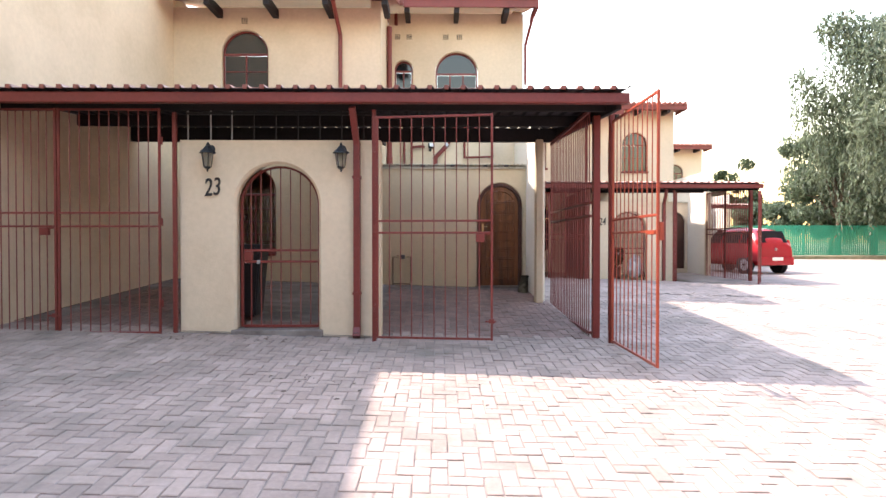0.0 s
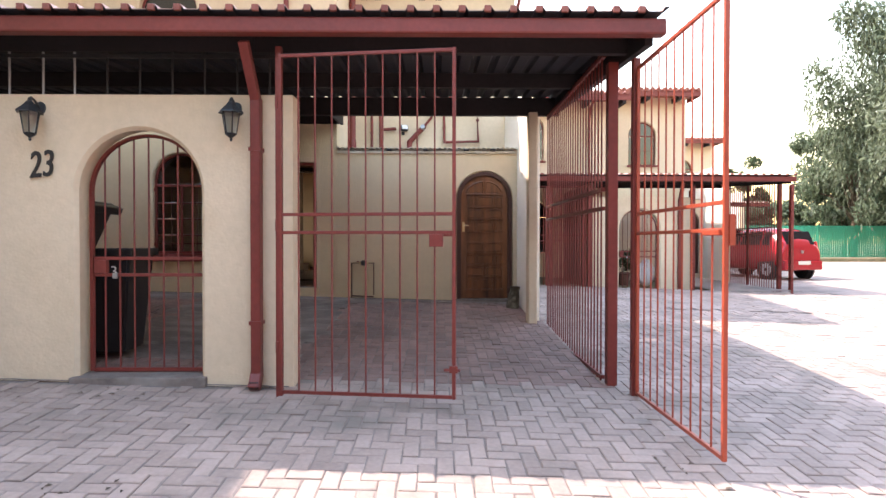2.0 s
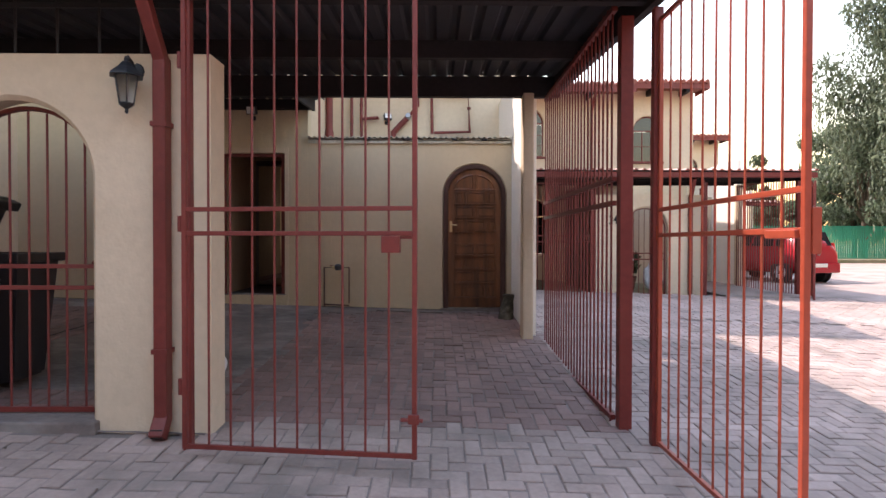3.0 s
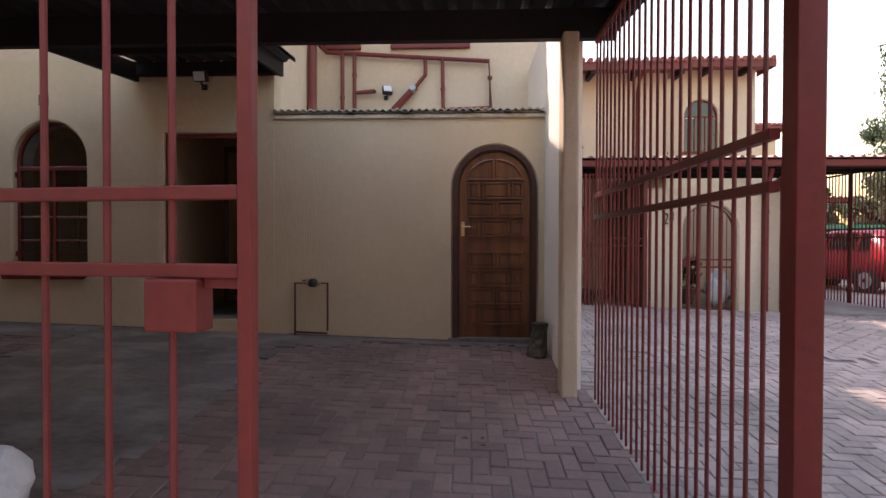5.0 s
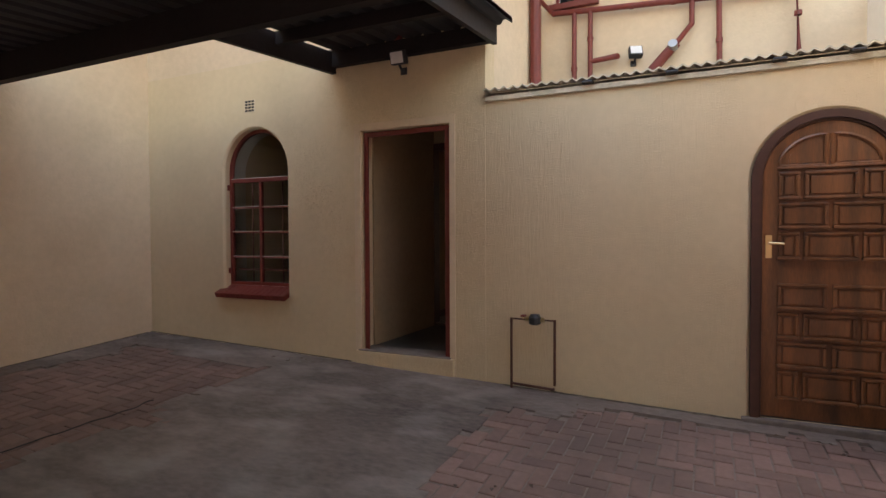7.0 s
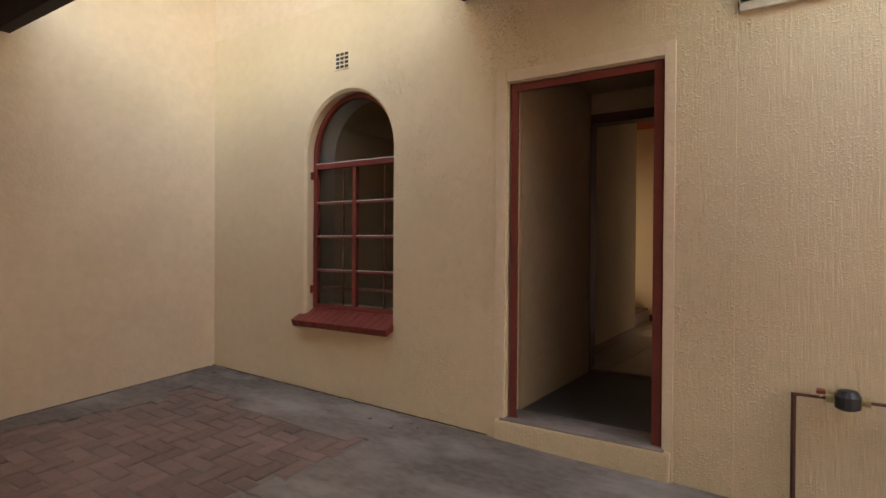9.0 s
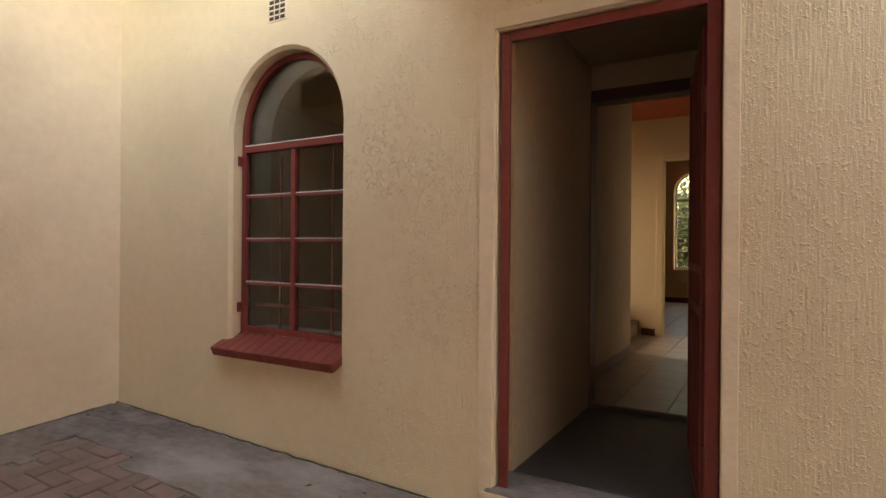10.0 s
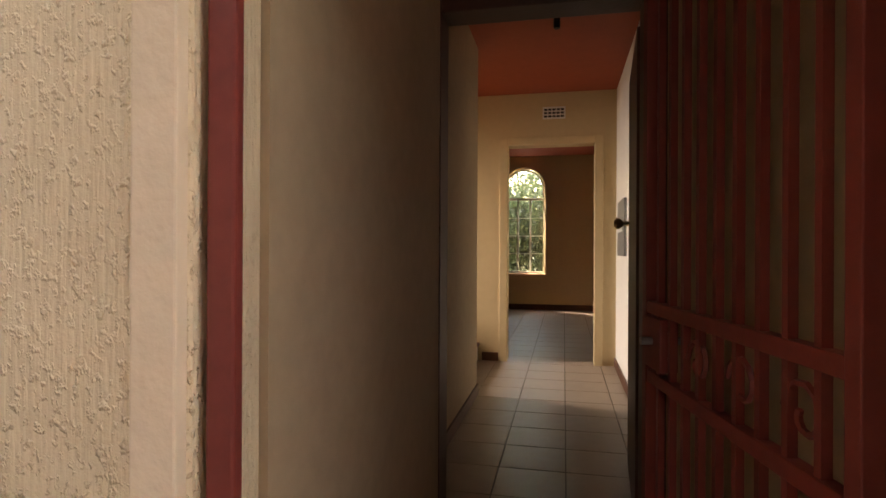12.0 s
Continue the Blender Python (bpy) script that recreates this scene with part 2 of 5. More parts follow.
def pipe(bm, points, r, n=8):
    """A bent pipe, swept through the points."""
    pts = [Vector(p) for p in points]
    rings, side = [], None
    for k, p in enumerate(pts):
        d = (pts[min(k + 1, len(pts) - 1)] - pts[max(k - 1, 0)]).normalized()
        if side is None:
            side = d.orthogonal().normalized()
        side = (side - d * side.dot(d)).normalized()
        up = d.cross(side)
        turn = 1.0
        if 0 < k < len(pts) - 1:
            turn = 1 / max(0.5, math.cos((pts[k] - pts[k - 1]).angle(pts[k + 1] - pts[k]) / 2))
        rings.append([bm.verts.new(p + (side * math.cos(2 * math.pi * q / n) + up * math.sin(2 * math.pi * q / n)) * r * turn ** 0.5) for q in range(n)])
    for a, b in zip(rings, rings[1:]):
        for q in range(n):
            bm.faces.new((a[q], a[(q + 1) % n], b[(q + 1) % n], b[q]))
    bm.faces.new(rings[0])
    bm.faces.new(rings[-1])
    return bm


def lathe(bm, profile, n=12, centre=(0, 0)):
    """Turns rows of (radius, height) round the upright axis."""
    rings = []
    for r, z in profile:
        rings.append([bm.verts.new((centre[0] + r * math.cos(2 * math.pi * k / n), centre[1] + r * math.sin(2 * math.pi * k / n), z)) for k in range(n)])
    for a, b in zip(rings, rings[1:]):
        for k in range(n):
            bm.faces.new((a[k], a[(k + 1) % n], b[(k + 1) % n], b[k]))
    bm.faces.new(rings[0])
    bm.faces.new(rings[-1])
    return bm


def arch_top(u, ua, ub, zt, rise):
    """Height of an opening's head at u: an arch of that rise over the width, flat for rise 0."""
    if rise <= 0:
        return zt
    k = (2 * u - ua - ub) / (ub - ua)
    return zt - rise + rise * math.sqrt(max(0.0, 1 - k * k))


def wall_mesh(u0, u1, z0, z1, v0, v1, openings=(), along="x", steps=20, soft=0.02):
    """A thick wall with openings (ua, ub, zb, zt, rise) cut through it; edges of the openings are rounded on the v0 side."""
    bm = bmesh.new()

    def at(u, v, z):
        return bm.verts.new((u, v, z) if along == "x" else (v, u, z))

    def quad(*c):
        bm.faces.new([at(*p) for p in c])

    def slab(ua, ub, za, zb_):
        for v in (v0, v1):
            quad((ua, v, za), (ub, v, za), (ub, v, zb_), (ua, v, zb_))

    sgn = 1 if v1 > v0 else -1
    cut = sorted(openings)
    u = u0
    for ua, ub, zb, zt, rise in cut:
        slab(u, ua - soft, z0, z1)
        if zb > z0:
            for v, zz in ((v0, zb - soft), (v1, zb - soft)):
                quad((ua - soft, v, z0), (ub + soft, v, z0), (ub + soft, v, zz), (ua - soft, v, zz))
        # outline of the opening, from the lower left round to the lower right
        n = steps if rise > 0 else 1
        if rise > 0:
            us = [(ua + ub) / 2 - (ub - ua) / 2 * math.cos(math.pi * i / n) for i in range(n + 1)]
        else:
            us = [ua, ub]
        inner = [(ua, zb)] + [(w, arch_top(w, ua, ub, zt, rise)) for w in us] + [(ub, zb)]
        mid = ((ua + ub) / 2, zt - max(rise, 0.0) if rise > 0 else zt)
        outer = []
        ua2, ub2 = ua - soft, ub + soft
        outer.append((ua2, zb - (soft if zb > z0 else 0)))
        for i, w in enumerate(us):
            w2 = ua2 + (w - ua) * (ub2 - ua2) / (ub - ua)
            outer.append((w2, arch_top(w2, ua2, ub2, zt + soft, rise + soft if rise > 0 else 0)))
        outer.append((ub2, zb - (soft if zb > z0 else 0)))
        for a, b in zip(range(len(inner)), range(1, len(inner))):
            p, q, r, s = inner[a], inner[b], outer[a], outer[b]
            quad((r[0], v0, r[1]), (s[0], v0, s[1]), ((q[0] + s[0] * 2) / 3, v0 + sgn * soft * 0.3, (q[1] + s[1] * 2) / 3), ((p[0] + r[0] * 2) / 3, v0 + sgn * soft * 0.3, (p[1] + r[1] * 2) / 3))
            quad(((p[0] + r[0] * 2) / 3, v0 + sgn * soft * 0.3, (p[1] + r[1] * 2) / 3), ((q[0] + s[0] * 2) / 3, v0 + sgn * soft * 0.3, (q[1] + s[1] * 2) / 3), (q[0], v0 + sgn * soft, q[1]), (p[0], v0 + sgn * soft, p[1]))
            quad((p[0], v0 + sgn * soft, p[1]), (q[0], v0 + sgn * soft, q[1]), (s[0], v1, s[1]), (r[0], v1, r[1]))
        if zb > z0:
            quad((ua2, v0, zb - soft), (ub2, v0, zb - soft), (ub, v0 + sgn * soft, zb), (ua, v0 + sgn * soft, zb))
            quad((ua, v0 + sgn * soft, zb), (ub, v0 + sgn * soft, zb), (ub2, v1, zb - soft), (ua2, v1, zb - soft))
        # wall over the head
        for a in range(1, len(outer) - 2):
            r, s = outer[a], outer[a + 1]
            for v in (v0, v1):
                quad((r[0], v, r[1]), (s[0], v, s[1]), (s[0], v, z1), (r[0], v, z1))
        u = ub + soft
    slab(u, u1, z0, z1)
    quad((u0, v0, z1), (u1, v0, z1), (u1, v1, z1), (u0, v1, z1))
    quad((u0, v0, z0), (u1, v0, z0), (u1, v1, z0), (u0, v1, z0))
    for w in (u0, u1):
        quad((w, v0, z0), (w, v1, z0), (w, v1, z1), (w, v0, z1))
    bmesh.ops.remove_doubles(bm, verts=bm.verts, dist=0.0005)
    return bm


def structure(name, bm, mat, label, category="wall", parent=None):
    return tagged(link_mesh(name, bm, mat, parent), label, category, kind="structure")


# ---- the lie of the land ----
def ground(x, y):
    """The yard climbs gently towards the houses and falls a little to the right."""
    yy = min(max(y, -8.0), 11.5)
    xx = min(max(x, -6.0), 8.0)
    return 0.30 + 0.058 * (yy - 6.6) - 0.03 * xx


XL, XR, YB, YF, Y2 = -5.37, 1.80, 11.45, 6.82, 13.2
# ---- large structure ----
XC = -1.17      # corner of the projecting front part of a house
def grid_sheet(xs, ys, z_at):
    bm = bmesh.new()
    v = [[bm.verts.new((x, y, z_at(x, y))) for x in xs] for y in ys]
    for j in range(len(ys) - 1):
        for i in range(len(xs) - 1):
            bm.faces.new((v[j][i], v[j][i + 1], v[j + 1][i + 1], v[j + 1][i]))
    return bm


PX0, PX1, PY0, PY1 = -5.45, 9.6, 0.6, 15.6      # laid with single pavers
far = [-400, -120, -60, -30, -18, -12, -8, -6, -4, -2, 0, 2, 4, 6, 8, 12, 18, 30, 60, 120, 400]
structure("ground", grid_sheet(far, far, lambda x, y: ground(x, y) - 0.09), GRASSM, "dry earth and thin grass reaching past the yard", "ground")
structure("pavement_bed", grid_sheet([PX0 + (PX1 - PX0) * i / 12 for i in range(13)], [PY0 + (PY1 - PY0) * i / 16 for i in range(17)], lambda x, y: ground(x, y) - 0.008), SAND, "sandy bed between the brick pavers", "pavement")


def far_pavement(name, x0, x1, y0, y1):
    n = 14
    structure(name, grid_sheet([x0 + (x1 - x0) * i / n for i in range(n + 1)], [y0 + (y1 - y0) * i / n for i in range(n + 1)], lambda x, y: ground(x, y) - 0.001), PAVER, "sunlit pale brick paving of the open yard", "pavement")


far_pavement("pavement_south", PX0, 30.0, -8.0, PY0)
far_pavement("pavement_east", PX1, 30.0, PY0, PY1)
far_pavement("pavement_north", 7.2, 30.0, PY1, 36.0)

# windows and doors of one house: (ua, ub, zb, zt, rise)
LOW_WIN = (-4.19, -3.32, 1.25, 2.99, 0.45)
UP_WIN = (-4.40, -3.46, 4.30, 5.80, 0.47)
DOORWAY = (-2.42, -1.51, 0.78, 2.84, 0.0)
SMALL_WIN = (-1.03, -0.60, 4.40, 5.76, 0.21)
BIG_WIN = (-0.06, 0.93, 4.40, 5.96, 0.49)
WOOD_DOOR = (0.805, 1.715, 0.59, 2.69, 0.455)
ARCH = (-2.46, -1.455, 0.42, 2.445, 0.50)
FLOOR = 0.78


def roof(o, parent):
    """A low tiled roof: red fascia, rafter tails, tiles in one sheet."""
    slope = 0.33 if o[0] == 0 else 0.09
    bm = bmesh.new()
    for x0, x1, y0, y1 in ((XL - 0.3, -0.85, 10.75, 17.0), (-0.85, 2.22, 12.55, 17.0)):
        za = 6.18 if y0 < 12 else 6.77
        zb = za + slope * (y1 - y0)
        v = [bm.verts.new(p) for p in ((x0, y0, za), (x1, y0, za), (x1, y1, zb), (x0, y1, zb), (x0, y0, za + 0.14), (x1, y0, za + 0.14), (x1, y1, zb + 0.14), (x0, y1, zb + 0.14))]
        for f in ((0, 1, 2, 3), (4, 5, 6, 7), (0, 1, 5, 4), (1, 2, 6, 5), (2, 3, 7, 6), (3, 0, 4, 7)):
            bm.faces.new([v[k] for k in f])
    bmesh.ops.translate(bm, vec=o, verts=bm.verts)
    r = structure("roof", bm, SHEETTOP, "low-pitched red tiled roof with red fascia and rafter tails", "roof")
    part("fascia", boxes((XL - 0.3 + o[0], -0.83 + o[0], 10.71 + o[1], 10.745 + o[1], 6.12 + o[2], 6.33 + o[2]), bevel=0.004), RED, r)
    part("fascia", boxes((-0.77 + o[0], 2.24 + o[0], 12.51 + o[1], 12.545 + o[1], 6.72 + o[2], 6.93 + o[2]), bevel=0.004), RED, r)
    part("bargeboard", boxes((2.222 + o[0], 2.25 + o[0], 12.55 + o[1], 13.6 + o[1], 6.72 + o[2], 6.95 + o[2])), RED, r)
    part("ridge", boxes((XL - 0.3 + o[0], 2.22 + o[0], 16.8 + o[1], 17.2 + o[1], 6.18 + slope * 6 + o[2], 6.5 + slope * 6 + o[2]), bevel=0.03), SHEETTOP, r)
    for k in range(4):
        x = -4.42 + k * 1.13 + o[0]
        part("rafter_tail", boxes((x - 0.055, x + 0.055, 10.75 + o[1], 11.45 + o[1], 6.03 + o[2], 6.2 + o[2])), DARKWOOD, r)
    for k in range(3):
        x = -0.70 + k * 1.12 + o[0]
        part("rafter_tail", boxes((x - 0.055, x + 0.055, 12.56 + o[1], 13.2 + o[1], 6.62 + o[2], 6.8 + o[2])), DARKWOOD, r)
    for k in range(26):     # rounded tile ends along both eaves
        x = XL - 0.2 + k * 0.2 + o[0]
        if x - o[0] < -0.85:
            part("roof_tile", tube(bmesh.new(), (x, 10.66 + o[1], 6.36 + o[2]), (x, 11.1 + o[1], 6.40 + o[2]), 0.07, 8), SHEETTOP, r)
    for k in range(15):
        x = -0.66 + k * 0.2 + o[0]
        part("roof_tile", tube(bmesh.new(), (x, 12.46 + o[1], 6.95 + o[2]), (x, 12.9 + o[1], 6.99 + o[2]), 0.07, 8), SHEETTOP, r)
    return r


def arched_sash(name, o, win, y, label, cols, rows, trans, mat=RED, glass=GLASS, putty=False):
    """A steel window that fills an arched opening: bent frame, transom, glazing bars and panes."""
    ua, ub, zb, zt, rise = win
    root = empty(name, (ua + ub) / 2 + o[0], y + o[1], zb + o[2])
    cx = (ua + ub) / 2
    w = (ub - ua) / 2
    t = 0.034

    def loop(inset, yy):
        pts = [(-w + inset, inset)]
        n = 18
        hw = w - inset
        zs = zt - zb - rise
        for i in range(n + 1):
            a = math.pi * (1 - i / n)
            pts.append((hw * math.cos(a), zs + (rise - inset) * math.sin(a)))
        pts.append((w - inset, inset))
        return [(p[0], yy, p[1]) for p in pts]

    bm = bmesh.new()
    rings = [[bm.verts.new(p) for p in loop(i, yy)] for i, yy in ((0.0, -0.02), (t, -0.02), (t, 0.02), (0.0, 0.02))]
    k = len(rings[0])
    for a in range(4):
        for i in range(k):
            bm.faces.new((rings[a][i], rings[a][(i + 1) % k], rings[(a + 1) % 4][(i + 1) % k], rings[(a + 1) % 4][i]))
    part("window_frame", bm, mat, root)
    zt_l = trans - zb
    part("transom", boxes((-w + t, w - t, -0.025, 0.02, zt_l - 0.02, zt_l + 0.02), bevel=0.003), mat, root)
    if putty:
        part("putty_edge", boxes((-w + t, w - t, -0.026, -0.004, zt_l + 0.0203, zt_l + 0.025)), WHITE, root, "flaking white putty edge")
    xs = [-w + t + (2 * w - 2 * t) * c / cols for c in range(cols + 1)]
    zs = [t + (zt_l - t - 0.025) * r / rows for r in range(rows + 1)]
    for c in range(1, cols):
        part("mullion", boxes((xs[c] - 0.015, xs[c] + 0.015, -0.022, 0.018, t, zt_l - 0.025), bevel=0.003), mat, root)
    for r in range(1, rows):
        part("glazing_bar", boxes((-w + t, w - t, -0.012, 0.012, zs[r] - 0.008, zs[r] + 0.008)), mat, root)
        if putty:
            part("putty_edge", boxes((-w + t, w - t, -0.0135, -0.004, zs[r] + 0.0082, zs[r] + 0.0125)), WHITE, root, "flaking white putty edge")
    for c in range(cols):
        for r in range(rows):
            p = part("pane", boxes((xs[c] + 0.004, xs[c + 1] - 0.004, 0.000, 0.004, zs[r] + 0.004, zs[r + 1] - 0.004)), glass, root)
            p.visible_shadow = False
    bm = bmesh.new()
    head = [p for p in loop(t - 0.005, 0.002) if p[2] > zt_l + 0.03]
    head = [(-w + t, 0.002, zt_l + 0.02)] + head + [(w - t, 0.002, zt_l + 0.02)]
    bm.faces.new([bm.verts.new(p) for p in head])
    ext = bmesh.ops.extrude_face_region(bm, geom=list(bm.faces))
    bmesh.ops.translate(bm, vec=(0, 0.004, 0), verts=[v for v in ext["geom"] if isinstance(v, bmesh.types.BMVert)])
    p = part("arched_pane", bm, glass, root)
    p.visible_shadow = False
    return tagged(root, label, "window", kind="structure")


def vent_block(o, x, y, z, label):
    """An air brick: a plate, rows of black blocks for its slots' shade."""
    root = empty("air_vent", x + o[0], y + o[1], z + o[2])
    part("plate", boxes((-0.075, 0.075, -0.004, 0.01, -0.065, 0.065), bevel=0.003), CREAM, root)
    for c in range(3):
        for r in range(4):
            part("slot", boxes((-0.061 + c * 0.044, -0.027 + c * 0.044, -0.006, -0.003, -0.055 + r * 0.031, -0.035 + r * 0.031)), BLACK, root)
    return tagged(root, label, "vent", group="air bricks")


def house(o, n, detail):
    ox, oy, oz = o

    def shift(bm):
        bmesh.ops.translate(bm, vec=o, verts=bm.verts)
        return bm

    structure(f"wall_front_{n}", shift(wall_mesh(XL, XC, 0.0, 3.66, YB, YB + 0.22, [LOW_WIN, DOORWAY])), COMBED if n == 1 else CREAM, "cream combed plaster house wall with arched window and doorway")
    structure(f"wall_upper_{n}", shift(wall_mesh(XL, XC, 3.66, 6.25, YB, YB + 0.22, [UP_WIN])), CREAM, "cream plaster upper wall with an arched window")
    structure(f"wall_back_{n}", shift(wall_mesh(XC + 0.004, 2.0, 2.6, 6.85, Y2, Y2 + 0.22, [SMALL_WIN, BIG_WIN])), CREAM, "cream plaster upper wall with two arched windows")
    structure(f"wall_return_{n}", shift(wall_mesh(YB + 0.22, Y2 + 3.0, 2.0, 6.6, XC, XC - 0.22, along="y")), CREAM, "cream plaster return of the upper storey")
    structure(f"wall_east_{n}", shift(wall_mesh(Y2 + 0.22, 17.0, 0.0, 7.0, 2.0, 1.78, along="y")), CREAM, "cream plaster side wall of the house")
    structure(f"wall_store_{n}", shift(wall_mesh(XC + 0.0005, XR, 0.2, 3.02, YB + 0.003, YB + 0.20, [WOOD_DOOR])), COMBED if n == 1 else CREAM, "cream combed plaster store wall with an arched wooden door")
    structure(f"wall_side_{n}", shift(wall_mesh(9.95, Y2, 0.2, 4.0, XR, XR + 0.1, along="y")), PALE, "tall pale plaster boundary wall beside the yard")
    structure(f"pillar_{n}", shift(boxes((XR - 0.09, XR + 0.035, 9.74, 9.949, 0.2, 3.28), bevel=0.02)), CREAM, "cream plaster pillar under the carport beam", "pillar")
    # Dark wall added so the next house's left bay reads as shaded.
    if n == 2:
        structure("wall_bay", shift(wall_mesh(YF + 0.225, 9.9, 0.1, 3.1, -3.12, -3.0, along="y")), BRICKRED, "dark brown wall added inside the next carport to stand for its shade")
    structure(f"wall_gate_{n}", shift(wall_mesh(-3.13, -0.70, 0.1, 2.73, YF, YF + 0.22, [ARCH], steps=28, soft=0.03)), CREAM, "cream plaster entrance wall with an arched gateway")
    structure(f"threshold_{n}", shift(boxes((ARCH[0] - 0.05, ARCH[1] + 0.05, YF - 0.05, YF + 0.215, 0.12, 0.425), bevel=0.012)), CONCRETE, "rough cement threshold in the arched gateway", "threshold")
    roof(o, None)
    arched_sash("window_upper", o, UP_WIN, YB + 0.12, "arched steel window with red frame in the upper storey", 2, 3, 5.33, glass=DARKGLASS)
    arched_sash("window_small", o, SMALL_WIN, Y2 + 0.12, "small arched steel window with red frame in the upper storey", 2, 2, 5.52, glass=DARKGLASS)
    arched_sash("window_large", o, BIG_WIN, Y2 + 0.12, "large arched steel window with red frame in the upper storey", 3, 2, 5.46, glass=DARKGLASS)
    for win, y in ((SMALL_WIN, Y2), (BIG_WIN, Y2), (UP_WIN, YB)):
        structure("window_sill", shift(boxes((win[0] - 0.06, win[1] + 0.06, y - 0.06, y + 0.1, win[2] - 0.07, win[2] - 0.005), bevel=0.01)), RED, "red painted sill under an upper window", "sill")
    structure(f"store_slab_{n}", shift(boxes((XC + 0.01, XR + 0.0 - 0.004, YB - 0.03, Y2 - 0.004, 3.024, 3.05))), ASBESTOS, "flat fibre-cement roof over the store", "roof")


house((0, 0, 0), 1, True)


def carport(o, x_end, label, covered=False):
    """Sheet roof on dark beams, with a red gutter along the front."""
    root = empty("carport_roof", o[0], o[1], o[2])
    prof = ((0.0, 0.0), (0.10, 0.0), (0.125, 0.035), (0.165, 0.035), (0.19, 0.0))

    def sheet_z(y):
        return 3.235 + 0.075 * (y - 6.44)

    def sheet(x0, x1, y0, y1, lift=0.0):
        bm = bmesh.new()
        pts = []
        x = x0
        while x < x1:
            pts += [(x + a, h) for a, h in prof[:-1]]
            x += 0.19
        pts = [(min(a, x1), h) for a, h in pts]
        rows = []
        for y in (y0, y1):
            for d in (0.0, 0.004):
                rows.append([bm.verts.new((a, y, sheet_z(y) + h + d + lift)) for a, h in pts])
        for i in range(len(pts) - 1):
            bm.faces.new((rows[0][i], rows[0][i + 1], rows[2][i + 1], rows[2][i]))
            bm.faces.new((rows[1][i], rows[1][i + 1], rows[3][i + 1], rows[3][i]))
            bm.faces.new((rows[0][i], rows[0][i + 1], rows[1][i + 1], rows[1][i]))
            bm.faces.new((rows[2][i], rows[2][i + 1], rows[3][i + 1], rows[3][i]))
        return bm

    def sloped(x0, x1, y0, y1, d0, d1):
        bm = bmesh.new()
        v = [bm.verts.new((x, y, sheet_z(y) + d)) for x in (x0, x1) for y in (y0, y1) for d in (d0, d1)]
        for f in ((0, 1, 3, 2), (4, 5, 7, 6), (0, 1, 5, 4), (2, 3, 7, 6), (0, 2, 6, 4), (1, 3, 7, 5)):
            bm.faces.new([v[k] for k in f])
        return bm

    bays = [(XL + 0.005, x_end, 6.36, 9.95), (-2.65, -0.93, 9.955, YB - 0.005), (-2.72, -2.655, 11.34, YB - 0.005)]
    # Extra roof bay added to darken the left bay under it.
    if covered:
        bays.append((XL + 0.005, -2.725, 9.955, YB - 0.005))
    for bay in bays:
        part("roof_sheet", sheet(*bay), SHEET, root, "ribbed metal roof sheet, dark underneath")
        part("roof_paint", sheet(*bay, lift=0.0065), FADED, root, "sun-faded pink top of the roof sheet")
    part("gutter", boxes((XL + 0.01, x_end, 6.40, 6.50, 3.085, 3.205), bevel=0.015), RED, root, "red painted gutter")
    for k in range(int((x_end - XL) / 0.19)):
        x = XL + 0.145 + k * 0.19
        part("rib_cap", boxes((x - 0.025, x + 0.025, 6.345, 6.375, 3.225, 3.272), bevel=0.006), SHEETTOP, root)
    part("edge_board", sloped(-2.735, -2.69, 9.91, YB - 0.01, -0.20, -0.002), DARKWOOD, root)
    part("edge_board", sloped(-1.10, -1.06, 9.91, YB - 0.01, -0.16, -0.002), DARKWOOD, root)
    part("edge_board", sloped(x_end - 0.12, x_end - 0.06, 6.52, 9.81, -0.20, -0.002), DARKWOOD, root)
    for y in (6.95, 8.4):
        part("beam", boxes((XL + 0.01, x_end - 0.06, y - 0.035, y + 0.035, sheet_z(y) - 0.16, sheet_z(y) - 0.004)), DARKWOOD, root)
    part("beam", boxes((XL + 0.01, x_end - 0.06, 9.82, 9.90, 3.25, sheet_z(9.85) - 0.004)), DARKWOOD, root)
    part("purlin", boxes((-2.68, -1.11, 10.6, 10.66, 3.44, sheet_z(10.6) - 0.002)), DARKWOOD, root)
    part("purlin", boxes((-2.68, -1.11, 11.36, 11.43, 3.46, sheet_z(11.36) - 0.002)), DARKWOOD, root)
    return tagged(root, label, "carport")


carport((0, 0, 0), 2.2, "carport roof of ribbed sheet on dark beams with red gutter")

# tall neighbouring house that shades the yard
structure("wall_west", wall_mesh(-9.0, YB, -0.6, 7.6, XL, XL - 0.25, along="y"), CREAM, "tall cream plaster wall of the neighbouring house")
structure("wall_west_end", wall_mesh(-13.0, XL - 0.25, -0.6, 7.6, -9.0, -8.78), CREAM, "cream plaster end of the neighbouring house")
structure("roof_west", boxes((-13.2, -5.31, -9.4, 10.7, 7.6, 7.75)), SHEETTOP, "overhanging roof of the neighbouring house", "roof")
# Two unseen walls added to keep low sky light out of the carport.
structure("wall_south", wall_mesh(-13.0, 18.3, -0.6, 7.8, -8.3, -8.6), BRICKRED, "brown wall added out of view to block low sky behind the walk")
structure("wall_yard_east", wall_mesh(-8.299, 19.5, -0.6, 7.8, 18.0, 18.3, along="y"), BRICKRED, "brown wall added out of view to block low sky from the east")


# ---- steelwork of a carport front ----
def place(ob, m):
    ob.matrix_world = m
    return ob


